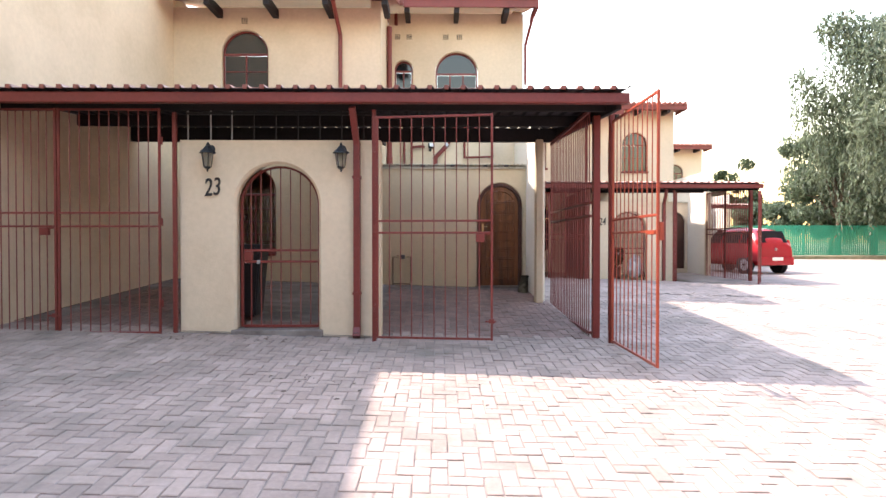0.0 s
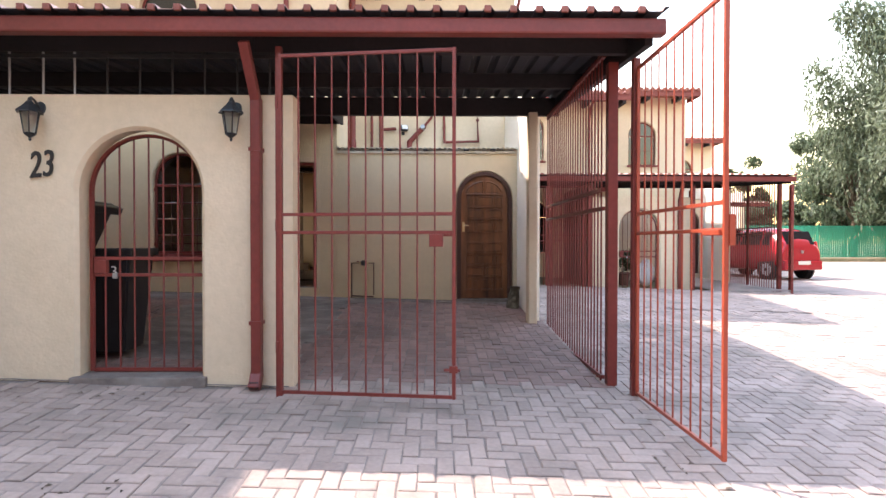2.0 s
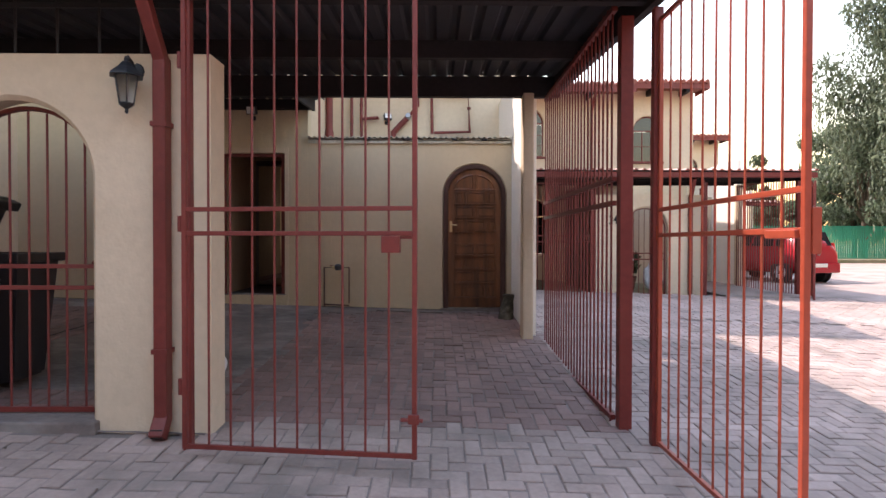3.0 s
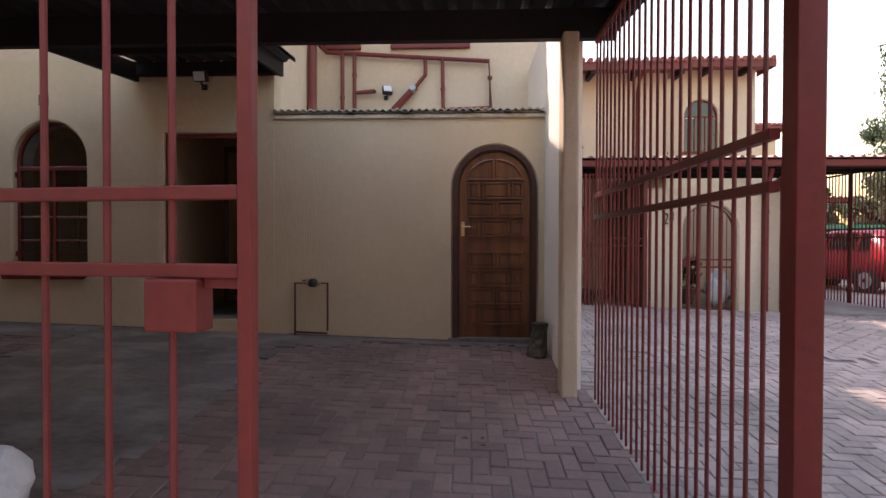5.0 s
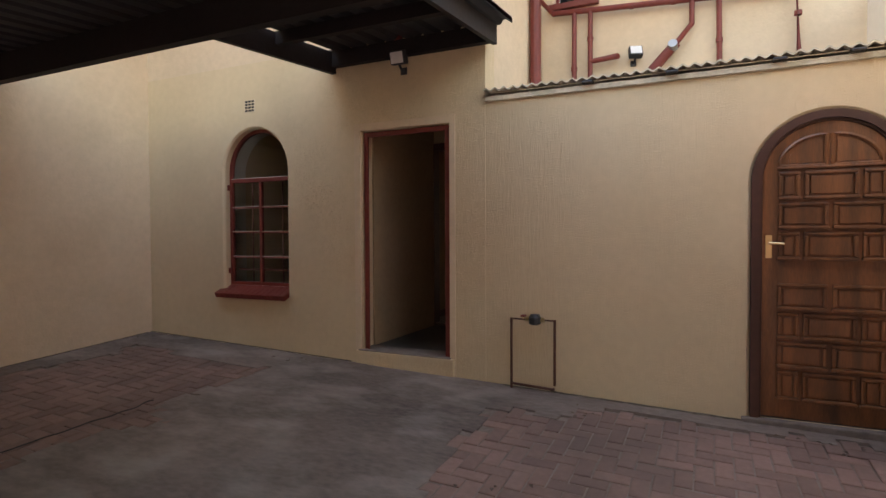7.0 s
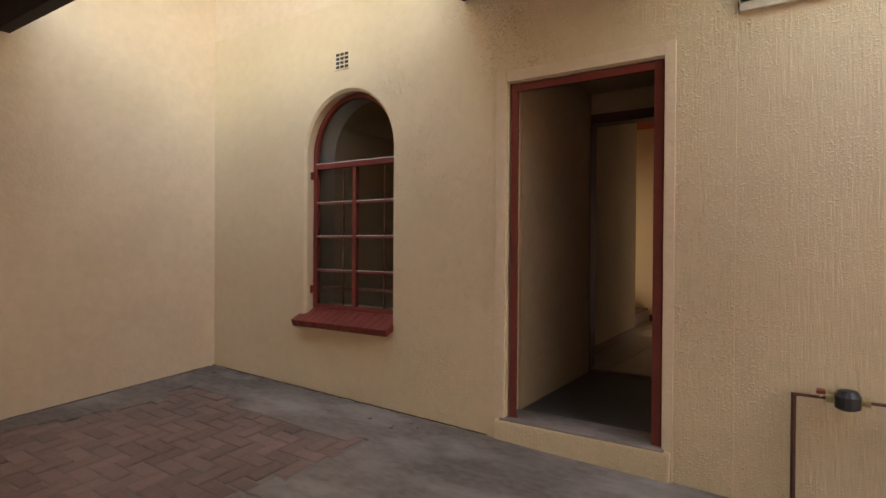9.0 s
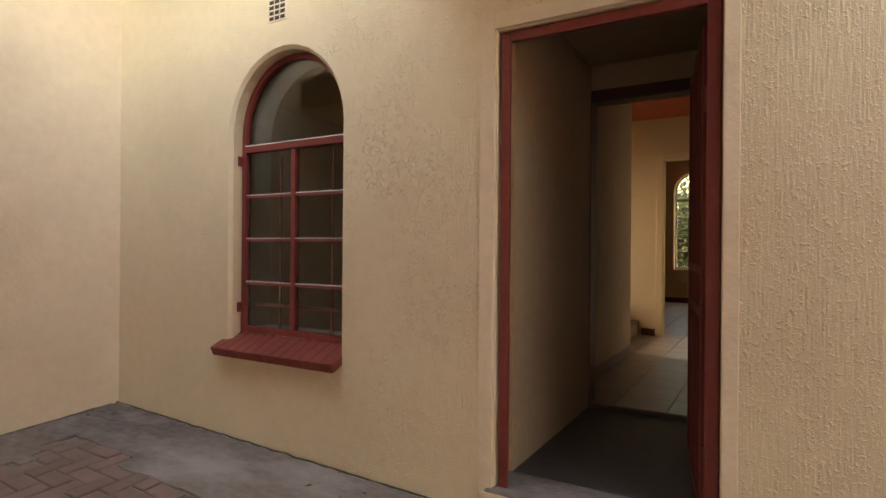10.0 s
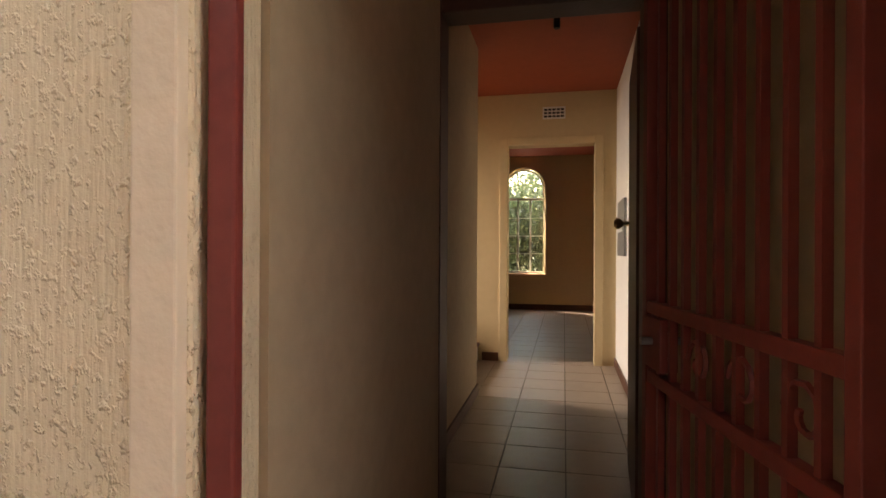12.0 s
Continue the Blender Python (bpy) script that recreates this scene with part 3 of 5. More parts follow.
def copies(first, parent, spots):
    for s in spots:
        ob = new(first.name.split(".")[0], first.data)
        ob.parent = parent
        ob.location = s


def gate_leaf(width, height, mat, bars, label, rails=(1.27, 1.42), lock=0, thick=0.0066):
    """A welded steel gate in the local x-z plane, hinged at x = 0."""
    root = empty("steel_gate")
    s = 2 * thick
    for x in (0.0, width):
        part("stile", boxes((x - s, x + s, -s, s, 0, height), bevel=0.004), mat, root)
    for z in (0.016, height - 0.016, *rails):
        part("rail", boxes((s, width - s, -0.012, 0.012, z - 0.0125, z + 0.0125), bevel=0.003), mat, root)
    first = part("bar", tube(bmesh.new(), (0, 0, 0.03), (0, 0, height - 0.03), thick, 6), mat, root)
    spots = [(s + (width - 2 * s) * k / (bars + 1), 0, 0) for k in range(1, bars + 1)]
    first.location = spots[0]
    copies(first, root, spots[1:])
    for k in range(3):
        part("hinge", tube(bmesh.new(), (-0.028, 0, height * (0.12 + 0.36 * k)), (-0.028, 0, height * (0.12 + 0.36 * k) + 0.09), 0.013), mat, root)
    if lock:
        z = rails[0]
        lk = part("lock_box", boxes((width - 0.18, width - 0.08, -0.026, 0.026, z - 0.105, z - 0.014), bevel=0.004), mat, root)
        part("lock_flange", boxes((width - 0.079, width - 0.014, -0.004, 0.004, z - 0.03, z - 0.0135)), mat, lk)
        part("bolt", tube(bmesh.new(), (width - 0.07, -0.03, 0.22), (width + 0.05, -0.03, 0.22), 0.011), mat, root)
        part("bolt_keep", boxes((width - 0.03, width + 0.03, -0.042, -0.019, 0.20, 0.25), bevel=0.003), mat, root)
    return tagged(root, label, "gate", group="carport gates")


def arch_gate(o, label):
    """Bar gate that fills the arched gateway."""
    ua, ub, zb, zt, rise = ARCH
    root = empty("arched_gate", (ua + ub) / 2 + o[0], YF + 0.16 + o[1], zb + o[2])
    w, h = (ub - ua) / 2 - 0.012, zt - zb - 0.01
    zs = h - w
    bm = bmesh.new()

    def outline(i):
        return [(-w + i, 0.02)] + [((w - i) * math.cos(math.pi * (1 - k / 24)), zs + (w - i) * math.sin(math.pi * (1 - k / 24))) for k in range(25)] + [(w - i, 0.02)]

    rings = [[bm.verts.new((p[0], y, p[1])) for p in outline(i)] for i, y in ((0, -0.018), (0.025, -0.018), (0.025, 0.018), (0, 0.018))]
    for a in range(4):
        for i in range(len(rings[0]) - 1):
            bm.faces.new((rings[a][i], rings[a][i + 1], rings[(a + 1) % 4][i + 1], rings[(a + 1) % 4][i]))
    part("gate_frame", bm, RED, root)
    part("rail", boxes((-w + 0.03, w - 0.03, -0.016, 0.016, 0.012, 0.045), bevel=0.003), RED, root)
    for z in (0.83, 0.97):
        part("rail", boxes((-w + 0.035, w - 0.035, -0.014, 0.014, z - 0.014, z + 0.014), bevel=0.003), RED, root)
    for k in range(1, 8):
        x = -w + 2 * w * k / 8
        part("bar", tube(bmesh.new(), (x, 0, 0.04), (x, 0, zs + math.sqrt(w * w - x * x) - 0.03), 0.0075, 6), RED, root)
    lk = part("lock_box", boxes((-w + 0.04, -w + 0.14, -0.025, 0.025, 0.845, 0.955), bevel=0.004), RED, root)
    part("padlock", boxes((-w + 0.2, -w + 0.24, -0.04, -0.02, 0.80, 0.85), bevel=0.006), GREYMET, lk)
    return tagged(root, label, "gate")


def grille_side(o, label, thick=0.0082):
    """Fixed bars from the corner post back to the pillar."""
    side = empty("side_grille", 1.965 + o[0], 7.2 + o[1], 0.29 + o[2])
    length = 2.53
    for z in (0.03, 1.54, 1.71, 2.90):
        part("rail", boxes((-0.018, 0.018, 0, length, z - 0.018, z + 0.018), bevel=0.003), RED, side)
    first = part("bar", tube(bmesh.new(), (0, 0, -0.03), (0, 0, 2.95), thick, 6), RED, side)
    if thick > 0.01:
        part("post", boxes((-0.03, 0.03, 1.25, 1.31, -0.05, 2.92), bevel=0.004), RED, side)
    first.location = (0, 0.06, 0)
    copies(first, side, [(0, 0.06 + k * 0.107, 0) for k in range(1, 24)])
    return tagged(side, label, "grille")


def square_post(name, o, x, y, z0, z1, w, label):
    bm = boxes((x - w / 2, x + w / 2, y - w / 2, y + w / 2, z0, z1), bevel=0.006)
    bmesh.ops.translate(bm, vec=o, verts=bm.verts)
    return tagged(link_mesh(name, bm, RED), label, "post", group="steel posts")


def downpipe(o, label):
    """Square pipe from the gutter, cranked back to the wall, with a shoe at the foot."""
    root = empty("downpipe", -0.98 + o[0], 6.76 + o[1], 0.36 + o[2])
    part("pipe", boxes((-0.04, 0.04, -0.038, 0.05, 0.08, 2.33), bevel=0.012), RED, root)
    bm = box(bmesh.new(), -0.038, 0.038, -0.036, 0.036, -0.24, 0.24, bevel=0.01, m=pose(-0.01, -0.11, 2.50, 30, -3, 0))
    part("crank", bm, RED, root)
    bm = box(bmesh.new(), -0.045, 0.045, -0.04, 0.04, -0.07, 0.07, bevel=0.01, m=pose(0, -0.03, 0.05, -35, 0, 0))
    part("shoe", bm, RED, root)
    # Black block for the shade inside the open pipe end.
    part("shoe_mouth", boxes((-0.035, 0.035, -0.085, -0.07, -0.005, 0.05)), BLACK, root)
    for z in (0.5, 1.9):
        part("strap", boxes((-0.05, 0.05, -0.044, 0.055, z, z + 0.03)), RED, root)
    return tagged(root, label, "downpipe")


def wall_lantern(o, x, z):
    """Six-sided coach lantern under a curved arm."""
    root = empty("wall_lantern", x + o[0], YF + o[1], z + o[2])
    cy = -0.15
    bm = lathe(bmesh.new(), [(0.055, -0.03), (0.06, 0.0), (0.05, 0.012), (0.0, 0.02)], 12)
    bmesh.ops.transform(bm, matrix=pose(0.0, 0, 0.02, 90, 0, 0), verts=bm.verts)
    part("wall_plate", bm, LAMPMETAL, root)
    part("arm", pipe(bmesh.new(), [(0, -0.02, 0.02), (0, -0.08, 0.07), (0, -0.13, 0.085), (0, cy, 0.06)], 0.012), LAMPMETAL, root)
    part("roof", lathe(bmesh.new(), [(0.128, -0.052), (0.122, -0.04), (0.06, 0.012), (0.032, 0.045), (0.02, 0.05), (0.02, 0.07), (0.006, 0.085)], 6, (0, cy)), LAMPMETAL, root)
    part("glass", lathe(bmesh.new(), [(0.05, -0.235), (0.082, -0.05)], 6, (0, cy)), LAMPGLASS, root)
    for k in range(6):
        a = math.pi * k / 3
        part("rib", tube(bmesh.new(), (0.053 * math.cos(a), cy + 0.053 * math.sin(a), -0.24), (0.087 * math.cos(a), cy + 0.087 * math.sin(a), -0.045), 0.006, 5), LAMPMETAL, root)
    part("base", lathe(bmesh.new(), [(0.008, -0.30), (0.016, -0.285), (0.012, -0.27), (0.045, -0.25), (0.058, -0.235), (0.05, -0.228)], 6, (0, cy)), LAMPMETAL, root)
    root.scale = (0.8, 0.8, 0.9)
    return tagged(root, "dark metal coach lantern with glass panes on the wall", "lamp", group="wall lanterns")


def text_mesh(name, words, size, mat, m, depth=0.006, shear=0.0, bold=0.0):
    cu = bpy.data.curves.new(name, "FONT")
    cu.body, cu.size, cu.extrude, cu.shear = words, size, depth, shear
    cu.align_x, cu.align_y = "CENTER", "CENTER"
    cu.resolution_u, cu.offset = 4, bold
    tmp = bpy.data.objects.new(name, cu)
    me = bpy.data.meshes.new_from_object(tmp)
    bpy.data.objects.remove(tmp)
    me.materials.clear()
    me.materials.append(mat)
    ob = new(name, me)
    ob.matrix_world = m
    return ob


def steel_front(o, number, full):
    a = "" if full else " of the next house"
    dx = 0.0 if full else -0.30
    square_post("carport_post", o, 2.02 + dx, 7.14, 0.1, 3.10, 0.088, "red square steel post under the carport beam" + a)
    square_post("gate_post", o, 2.13 + dx, 6.86, 0.1, 3.05, 0.06, "slim red steel gate post" + a)
    square_post("gate_post", o, -0.755, 6.62, 0.2, 3.05, 0.05, "slim red steel gate post" + a)
    square_post("gate_post", o, -3.165, 6.76, 0.25, 3.05, 0.045, "slim red steel gate post" + a)
    square_post("gate_post", o, -5.335, 6.70, 0.25, 3.05, 0.06, "slim red steel gate post" + a)
    grille_side((o[0] + dx, o[1], o[2]), "red bar grille between carport post and pillar" + a, 0.0082 if full else 0.013)
    arch_gate(o, "red arched bar gate, closed, in the gateway" + a)
    downpipe(o, "red square downpipe from the carport gutter" + a)
    dg = text_mesh("house_number", number, 0.275, BLACK, pose(-2.745 + o[0], YF - 0.012 + o[1], 2.15 + o[2], 90, 0, 0) @ pose(0, 0, 0, 0, 0, 6) @ Matrix.Diagonal((0.74, 1.1, 1, 1)), 0.008, 0.26, 0.001)
    tagged(dg, "black metal house number on the entrance wall", "house number")


steel_front((0, 0, 0), "23", True)
g = gate_leaf(1.315, 2.56, RED, 9, "red steel bar gate leaf standing ajar", rails=(1.22, 1.355), lock=1)
place(g, pose(-0.70, 6.45, 0.38, 0, 0, -7))
g = gate_leaf(1.40, 2.70, SUNRED, 9, "red steel bar gate leaf standing wide open, sunlight in its colour", rails=(1.33, 1.49), lock=0)
place(g, pose(2.13, 6.80, 0.27, 0, 0, -90))
part("lock_plate", boxes((1.375, 1.42, 0.014, 0.05, 1.24, 1.42), bevel=0.005), SUNRED, g)
part("latch", boxes((1.18, 1.38, -0.03, 0.03, 1.30, 1.335), bevel=0.005), SUNRED, g)
for x, turn, w, n in ((-5.29, 0, 0.75, 7), (-3.31, 180, 1.19, 9)):
    g = gate_leaf(w, 2.68, RED, n, "red steel bar gate leaf, closed, across the carport bay", rails=(1.28, 1.44), lock=1 if turn == 0 else 0)
    place(g, pose(x, 6.68, 0.40, 0, 0, turn))
wall_lantern((0, 0, 0), -2.75, 2.60)
wall_lantern((0, 0, 0), -1.16, 2.60)
top_bars = empty("wall_top_bars", -3.08, YF + 0.11, 2.73)
# Three bars in pale metal as lit, the others and rail black as unlit.
first = part("bar", tube(bmesh.new(), (0, 0, 0), (0, 0, 0.38), 0.009, 6), GREYMET, top_bars)
copies(first, top_bars, [(0.28, 0, 0), (0.54, 0, 0)])
for k in range(3, 9):
    part("bar", tube(bmesh.new(), (0.27 * k, 0, 0), (0.27 * k, 0, 0.38), 0.009, 6), BLACK, top_bars)
part("rail", boxes((-0.02, 2.3, -0.012, 0.012, 0.33, 0.36)), BLACK, top_bars)
tagged(top_bars, "short upright steel bars on top of the entrance wall", "bars")


# ---- the yard ----
def wheelie_bin():
    root = empty("wheelie_bin", -2.68, 7.62, ground(-2.6, 7.6), 94)
    bm = bmesh.new()
    lo = [bm.verts.new(p) for p in ((-0.2, -0.24, 0.06), (0.2, -0.24, 0.06), (0.2, 0.2, 0.06), (-0.2, 0.2, 0.06))]
    hi = [bm.verts.new(p) for p in ((-0.27, -0.32, 1.0), (0.27, -0.32, 1.0), (0.27, 0.3, 1.0), (-0.27, 0.3, 1.0))]
    for k in range(4):
        bm.faces.new((lo[k], lo[(k + 1) % 4], hi[(k + 1) % 4], hi[k]))
    bm.faces.new(lo)
    bmesh.ops.bevel(bm, geom=list(bm.edges), offset=0.02, segments=2, affect="EDGES")
    part("body", bm, BINPLASTIC, root)
    bm = boxes((-0.3, 0.3, -0.35, -0.29, 0.96, 1.03), (-0.3, 0.3, 0.27, 0.33, 0.96, 1.03), (-0.3, -0.245, -0.29, 0.27, 0.96, 1.03), (0.245, 0.3, -0.29, 0.27, 0.96, 1.03), bevel=0.01)
    part("rim", bm, BINPLASTIC, root)
    lid = box(bmesh.new(), -0.3, 0.3, -0.03, 0.03, 0.0, 0.5, bevel=0.02, m=pose(0, 0.30, 1.02, 24, 0, 0))
    lid = box(lid, -0.3, 0.3, -0.12, -0.031, 0.42, 0.5, bevel=0.02, m=pose(0, 0.30, 1.02, 24, 0, 0))
    part("lid", lid, BINPLASTIC, root, "black plastic lid, open")
    part("axle", tube(bmesh.new(), (-0.28, 0.24, 0.1), (0.28, 0.24, 0.1), 0.012), GREYMET, root)
    for x in (-0.27, 0.27):
        part("wheel", tube(bmesh.new(), (x - 0.025, 0.24, 0.1), (x + 0.025, 0.24, 0.1), 0.1, 18), RUBBER, root)
    part("handle", tube(bmesh.new(), (-0.22, 0.37, 0.98), (0.22, 0.37, 0.98), 0.016), BINPLASTIC, root)
    num = text_mesh("painted_number", "23", 0.13, PLASTICW, Matrix(), 0.001)
    num.parent = root
    num.matrix_local = pose(-0.262, -0.15, 0.82, 0, 0, -90) @ pose(0, 0, 0, 94.3, 0, 0)
    return tagged(root, "black plastic wheelie bin with its lid open", "bin")


wheelie_bin()

# stump beside the boundary wall
bm = lathe(bmesh.new(), [(0.10, 0.0), (0.105, 0.03), (0.088, 0.14), (0.08, 0.24), (0.075, 0.29), (0.082, 0.30), (0.078, 0.335), (0.05, 0.34)], 14)
for v in bm.verts:
    v.co.x += 0.018 * noise.noise(v.co * 9) + 0.10 * v.co.z
    v.co.y += 0.018 * noise.noise(v.co * 9 + Vector((7, 0, 0)))
stump = tagged(link_mesh("stump", bm, STUMPM), "dark mossy stump with a pale top beside the wall", "stump")
stump.location = (1.66, 10.95, ground(1.66, 10.95) - 0.005)
bm = boxes((-0.05, 0.05, -0.05, 0.05, 0, 0.06), bevel=0.01)
rub = tagged(link_mesh("rubble_stone", bm, CONCRETE), "small grey lump of cement beside the stump", "stone")
rub.matrix_world = pose(1.72, 11.15, ground(1.7, 11.1) - 0.005, 0, 0, 30)


def water_meter():
    root = empty("water_meter", -0.92, YB - 0.06, ground(-0.8, 11.4))
    part("pipe", pipe(bmesh.new(), [(0, 0, 0.0), (0, 0, 0.58), (0.36, 0, 0.58), (0.36, 0, 0.06)], 0.011), PIPEBROWN, root)
    part("foot_pipe", pipe(bmesh.new(), [(0, 0, 0.045), (0.36, -0.005, 0.03)], 0.011), PIPEBROWN, root)
    bm = lathe(bmesh.new(), [(0.03, -0.04), (0.048, -0.03), (0.05, 0.02), (0.035, 0.045), (0.0, 0.05)], 14, (0.2, -0.01))
    bmesh.ops.translate(bm, vec=(0, 0, 0.58), verts=bm.verts)
    part("meter", bm, LAMPMETAL, root)
    part("coupling", tube(bmesh.new(), (0.12, 0, 0.58), (0.28, 0, 0.58), 0.019), BRASS, root)
    part("tap_handle", boxes((0.085, 0.12, -0.03, 0.03, 0.60, 0.615), bevel=0.004), RED, root)
    part("stem", tube(bmesh.new(), (0.1, 0, 0.58), (0.1, 0, 0.605), 0.008), BRASS, root)
    return tagged(root, "water meter on brown pipes standing at the wall", "water meter")


water_meter()

# white sack behind the entrance wall
bm = bmesh.new()
bmesh.ops.create_icosphere(bm, subdivisions=4, radius=0.22)
for v in bm.verts:
    q = v.co * 9
    v.co = Vector((v.co.x * 0.95, v.co.y * 0.75, max(-0.165, v.co.z * 0.88))) * (1 + 0.13 * noise.noise(q) + 0.05 * noise.noise(q * 2.7))
    v.co.z = max(v.co.z + 0.165, 0.0)
sack = tagged(link_mesh("sack", bm, PLASTICW), "rumpled white sack on the carport floor", "sack")
sack.location = (-1.15, 7.68, ground(-1.15, 7.68) + 0.002)


def store_door():
    """Arched panelled door in its arched timber frame."""
    ua, ub, zb, zt, rise = WOOD_DOOR
    root = empty("arched_door", (ua + ub) / 2, YB + 0.0, zb)
    w, h = (ub - ua) / 2, zt - zb

    def arch_ring(i, j, y0, y1):
        bm = bmesh.new()
        zs = h - w

        def ln(k):
            return [(-w + k, 0.0)] + [((w - k) * math.cos(math.pi * (1 - a / 28)), zs + (w - k) * math.sin(math.pi * (1 - a / 28))) for a in range(29)] + [(w - k, 0.0)]
        rings = [[bm.verts.new((p[0], y, p[1])) for p in ln(k)] for k, y in ((i, y0), (j, y0), (j, y1), (i, y1))]
        for a in range(4):
            for b in range(len(rings[0]) - 1):
                bm.faces.new((rings[a][b], rings[a][b + 1], rings[(a + 1) % 4][b + 1], rings[(a + 1) % 4][b]))
        return bm

    part("door_frame", arch_ring(0.002, 0.055, -0.012, 0.1), DARKDOOR, root)
    part("stop_bead", arch_ring(0.056, 0.07, 0.012, 0.1), DARKDOOR, root)
    bm = bmesh.new()
    k = 0.072
    zs = h - w
    pts = [(-w + k, 0.01)] + [((w - k) * math.cos(math.pi * (1 - a / 28)), zs + (w - k) * math.sin(math.pi * (1 - a / 28))) for a in range(29)] + [(w - k, 0.01)]
    f = bm.faces.new([bm.verts.new((p[0], 0.03, p[1])) for p in pts])
    ext = bmesh.ops.extrude_face_region(bm, geom=[f])
    bmesh.ops.translate(bm, vec=(0, 0.04, 0), verts=[v for v in ext["geom"] if isinstance(v, bmesh.types.BMVert)])
    leaf = part("leaf", bm, DOORWOOD, root)

    lift = 0.01

    def panel(x0, x1, z0, z1):
        """A raised moulding round a sunken field, with a ledge along its foot."""
        b = bmesh.new()
        ox = -w
        z0, z1 = z0 + lift, z1 + lift
        e = 0.024
        for q in ((x0, x1, z1 - e, z1), (x0, x0 + e, z0 + e, z1 - e), (x1 - e, x1, z0 + e, z1 - e)):
            box(b, q[0] + ox, q[1] + ox, 0.004, 0.029, q[2], q[3], bevel=0.009)
        box(b, x0 - 0.004 + ox, x1 + 0.004 + ox, -0.012, 0.029, z0, z0 + 0.022, bevel=0.007)
        box(b, x0 + 0.034 + ox, x1 - 0.034 + ox, 0.016, 0.029, z0 + 0.034, z1 - 0.034, bevel=0.006)
        part("panel", b, DOORWOOD, leaf)

    a, c = 0.165, 0.765
    for i, (z0, z1) in enumerate(((1.50, 1.69), (1.30, 1.48), (1.09, 1.28), (0.75, 0.93), (0.55, 0.73), (0.35, 0.53), (0.13, 0.33))):
        if i in (1, 3, 5):
            m = (a + c) / 2
            panel(a, m - 0.014, z0, z1)
            panel(m + 0.014, c, z0, z1)
        else:
            panel(a, a + 0.125, z0, z1)
            panel(a + 0.15, c - 0.15, z0, z1)
            panel(c - 0.125, c, z0, z1)
    for s in (-1, 1):      # quarter fan at the head: raised rim round a sunken field
        rim = [(s * 0.016, 1.725 + lift)] + [(s * (0.016 + 0.27 * math.cos(math.pi / 2 * q / 10)), 1.725 + lift + 0.205 * math.sin(math.pi / 2 * q / 10)) for q in range(11)]
        b = pipe(bmesh.new(), [(p[0], 0.024, p[1]) for p in rim + rim[:1]], 0.015, 6)
        part("fan_rim", b, DOORWOOD, leaf)
        b = bmesh.new()
        cx, cz = s * 0.105, 1.80 + lift
        inner = [(cx + (p[0] - cx) * 0.72, cz + (p[1] - cz) * 0.72) for p in rim]
        f = b.faces.new([b.verts.new((p[0], 0.018, p[1])) for p in inner])
        ext = bmesh.ops.extrude_face_region(b, geom=[f])
        bmesh.ops.translate(b, vec=(0, 0.0115, 0), verts=[v for v in ext["geom"] if isinstance(v, bmesh.types.BMVert)])
        part("fan_panel", b, DOORWOOD, leaf)
    box_ledge = boxes((-w + a - 0.01, -w + c + 0.01, -0.006, 0.029, 1.705 + lift, 1.722 + lift), bevel=0.006)
    part("fan_ledge", box_ledge, DOORWOOD, leaf)
    hd = part("handle_plate", boxes((-w + 0.09, -w + 0.13, 0.022, 0.03, 1.11, 1.27), bevel=0.004), BRASS, leaf, "brass handle plate")
    part("lever", pipe(bmesh.new(), [(-w + 0.112, 0.024, 1.215), (-w + 0.112, -0.015, 1.215), (-w + 0.20, -0.018, 1.21)], 0.008), BRASS, hd, "brass lever")
    return tagged(root, "arched varnished wooden door with raised panels, closed", "door", kind="structure")


store_door()
structure("door_sill", boxes((WOOD_DOOR[0] - 0.05, WOOD_DOOR[1] + 0.05, YB - 0.045, YB + 0.14, 0.4, WOOD_DOOR[2] - 0.002), bevel=0.012), CONCRETE, "rough cement sill under the arched wooden door", "threshold")


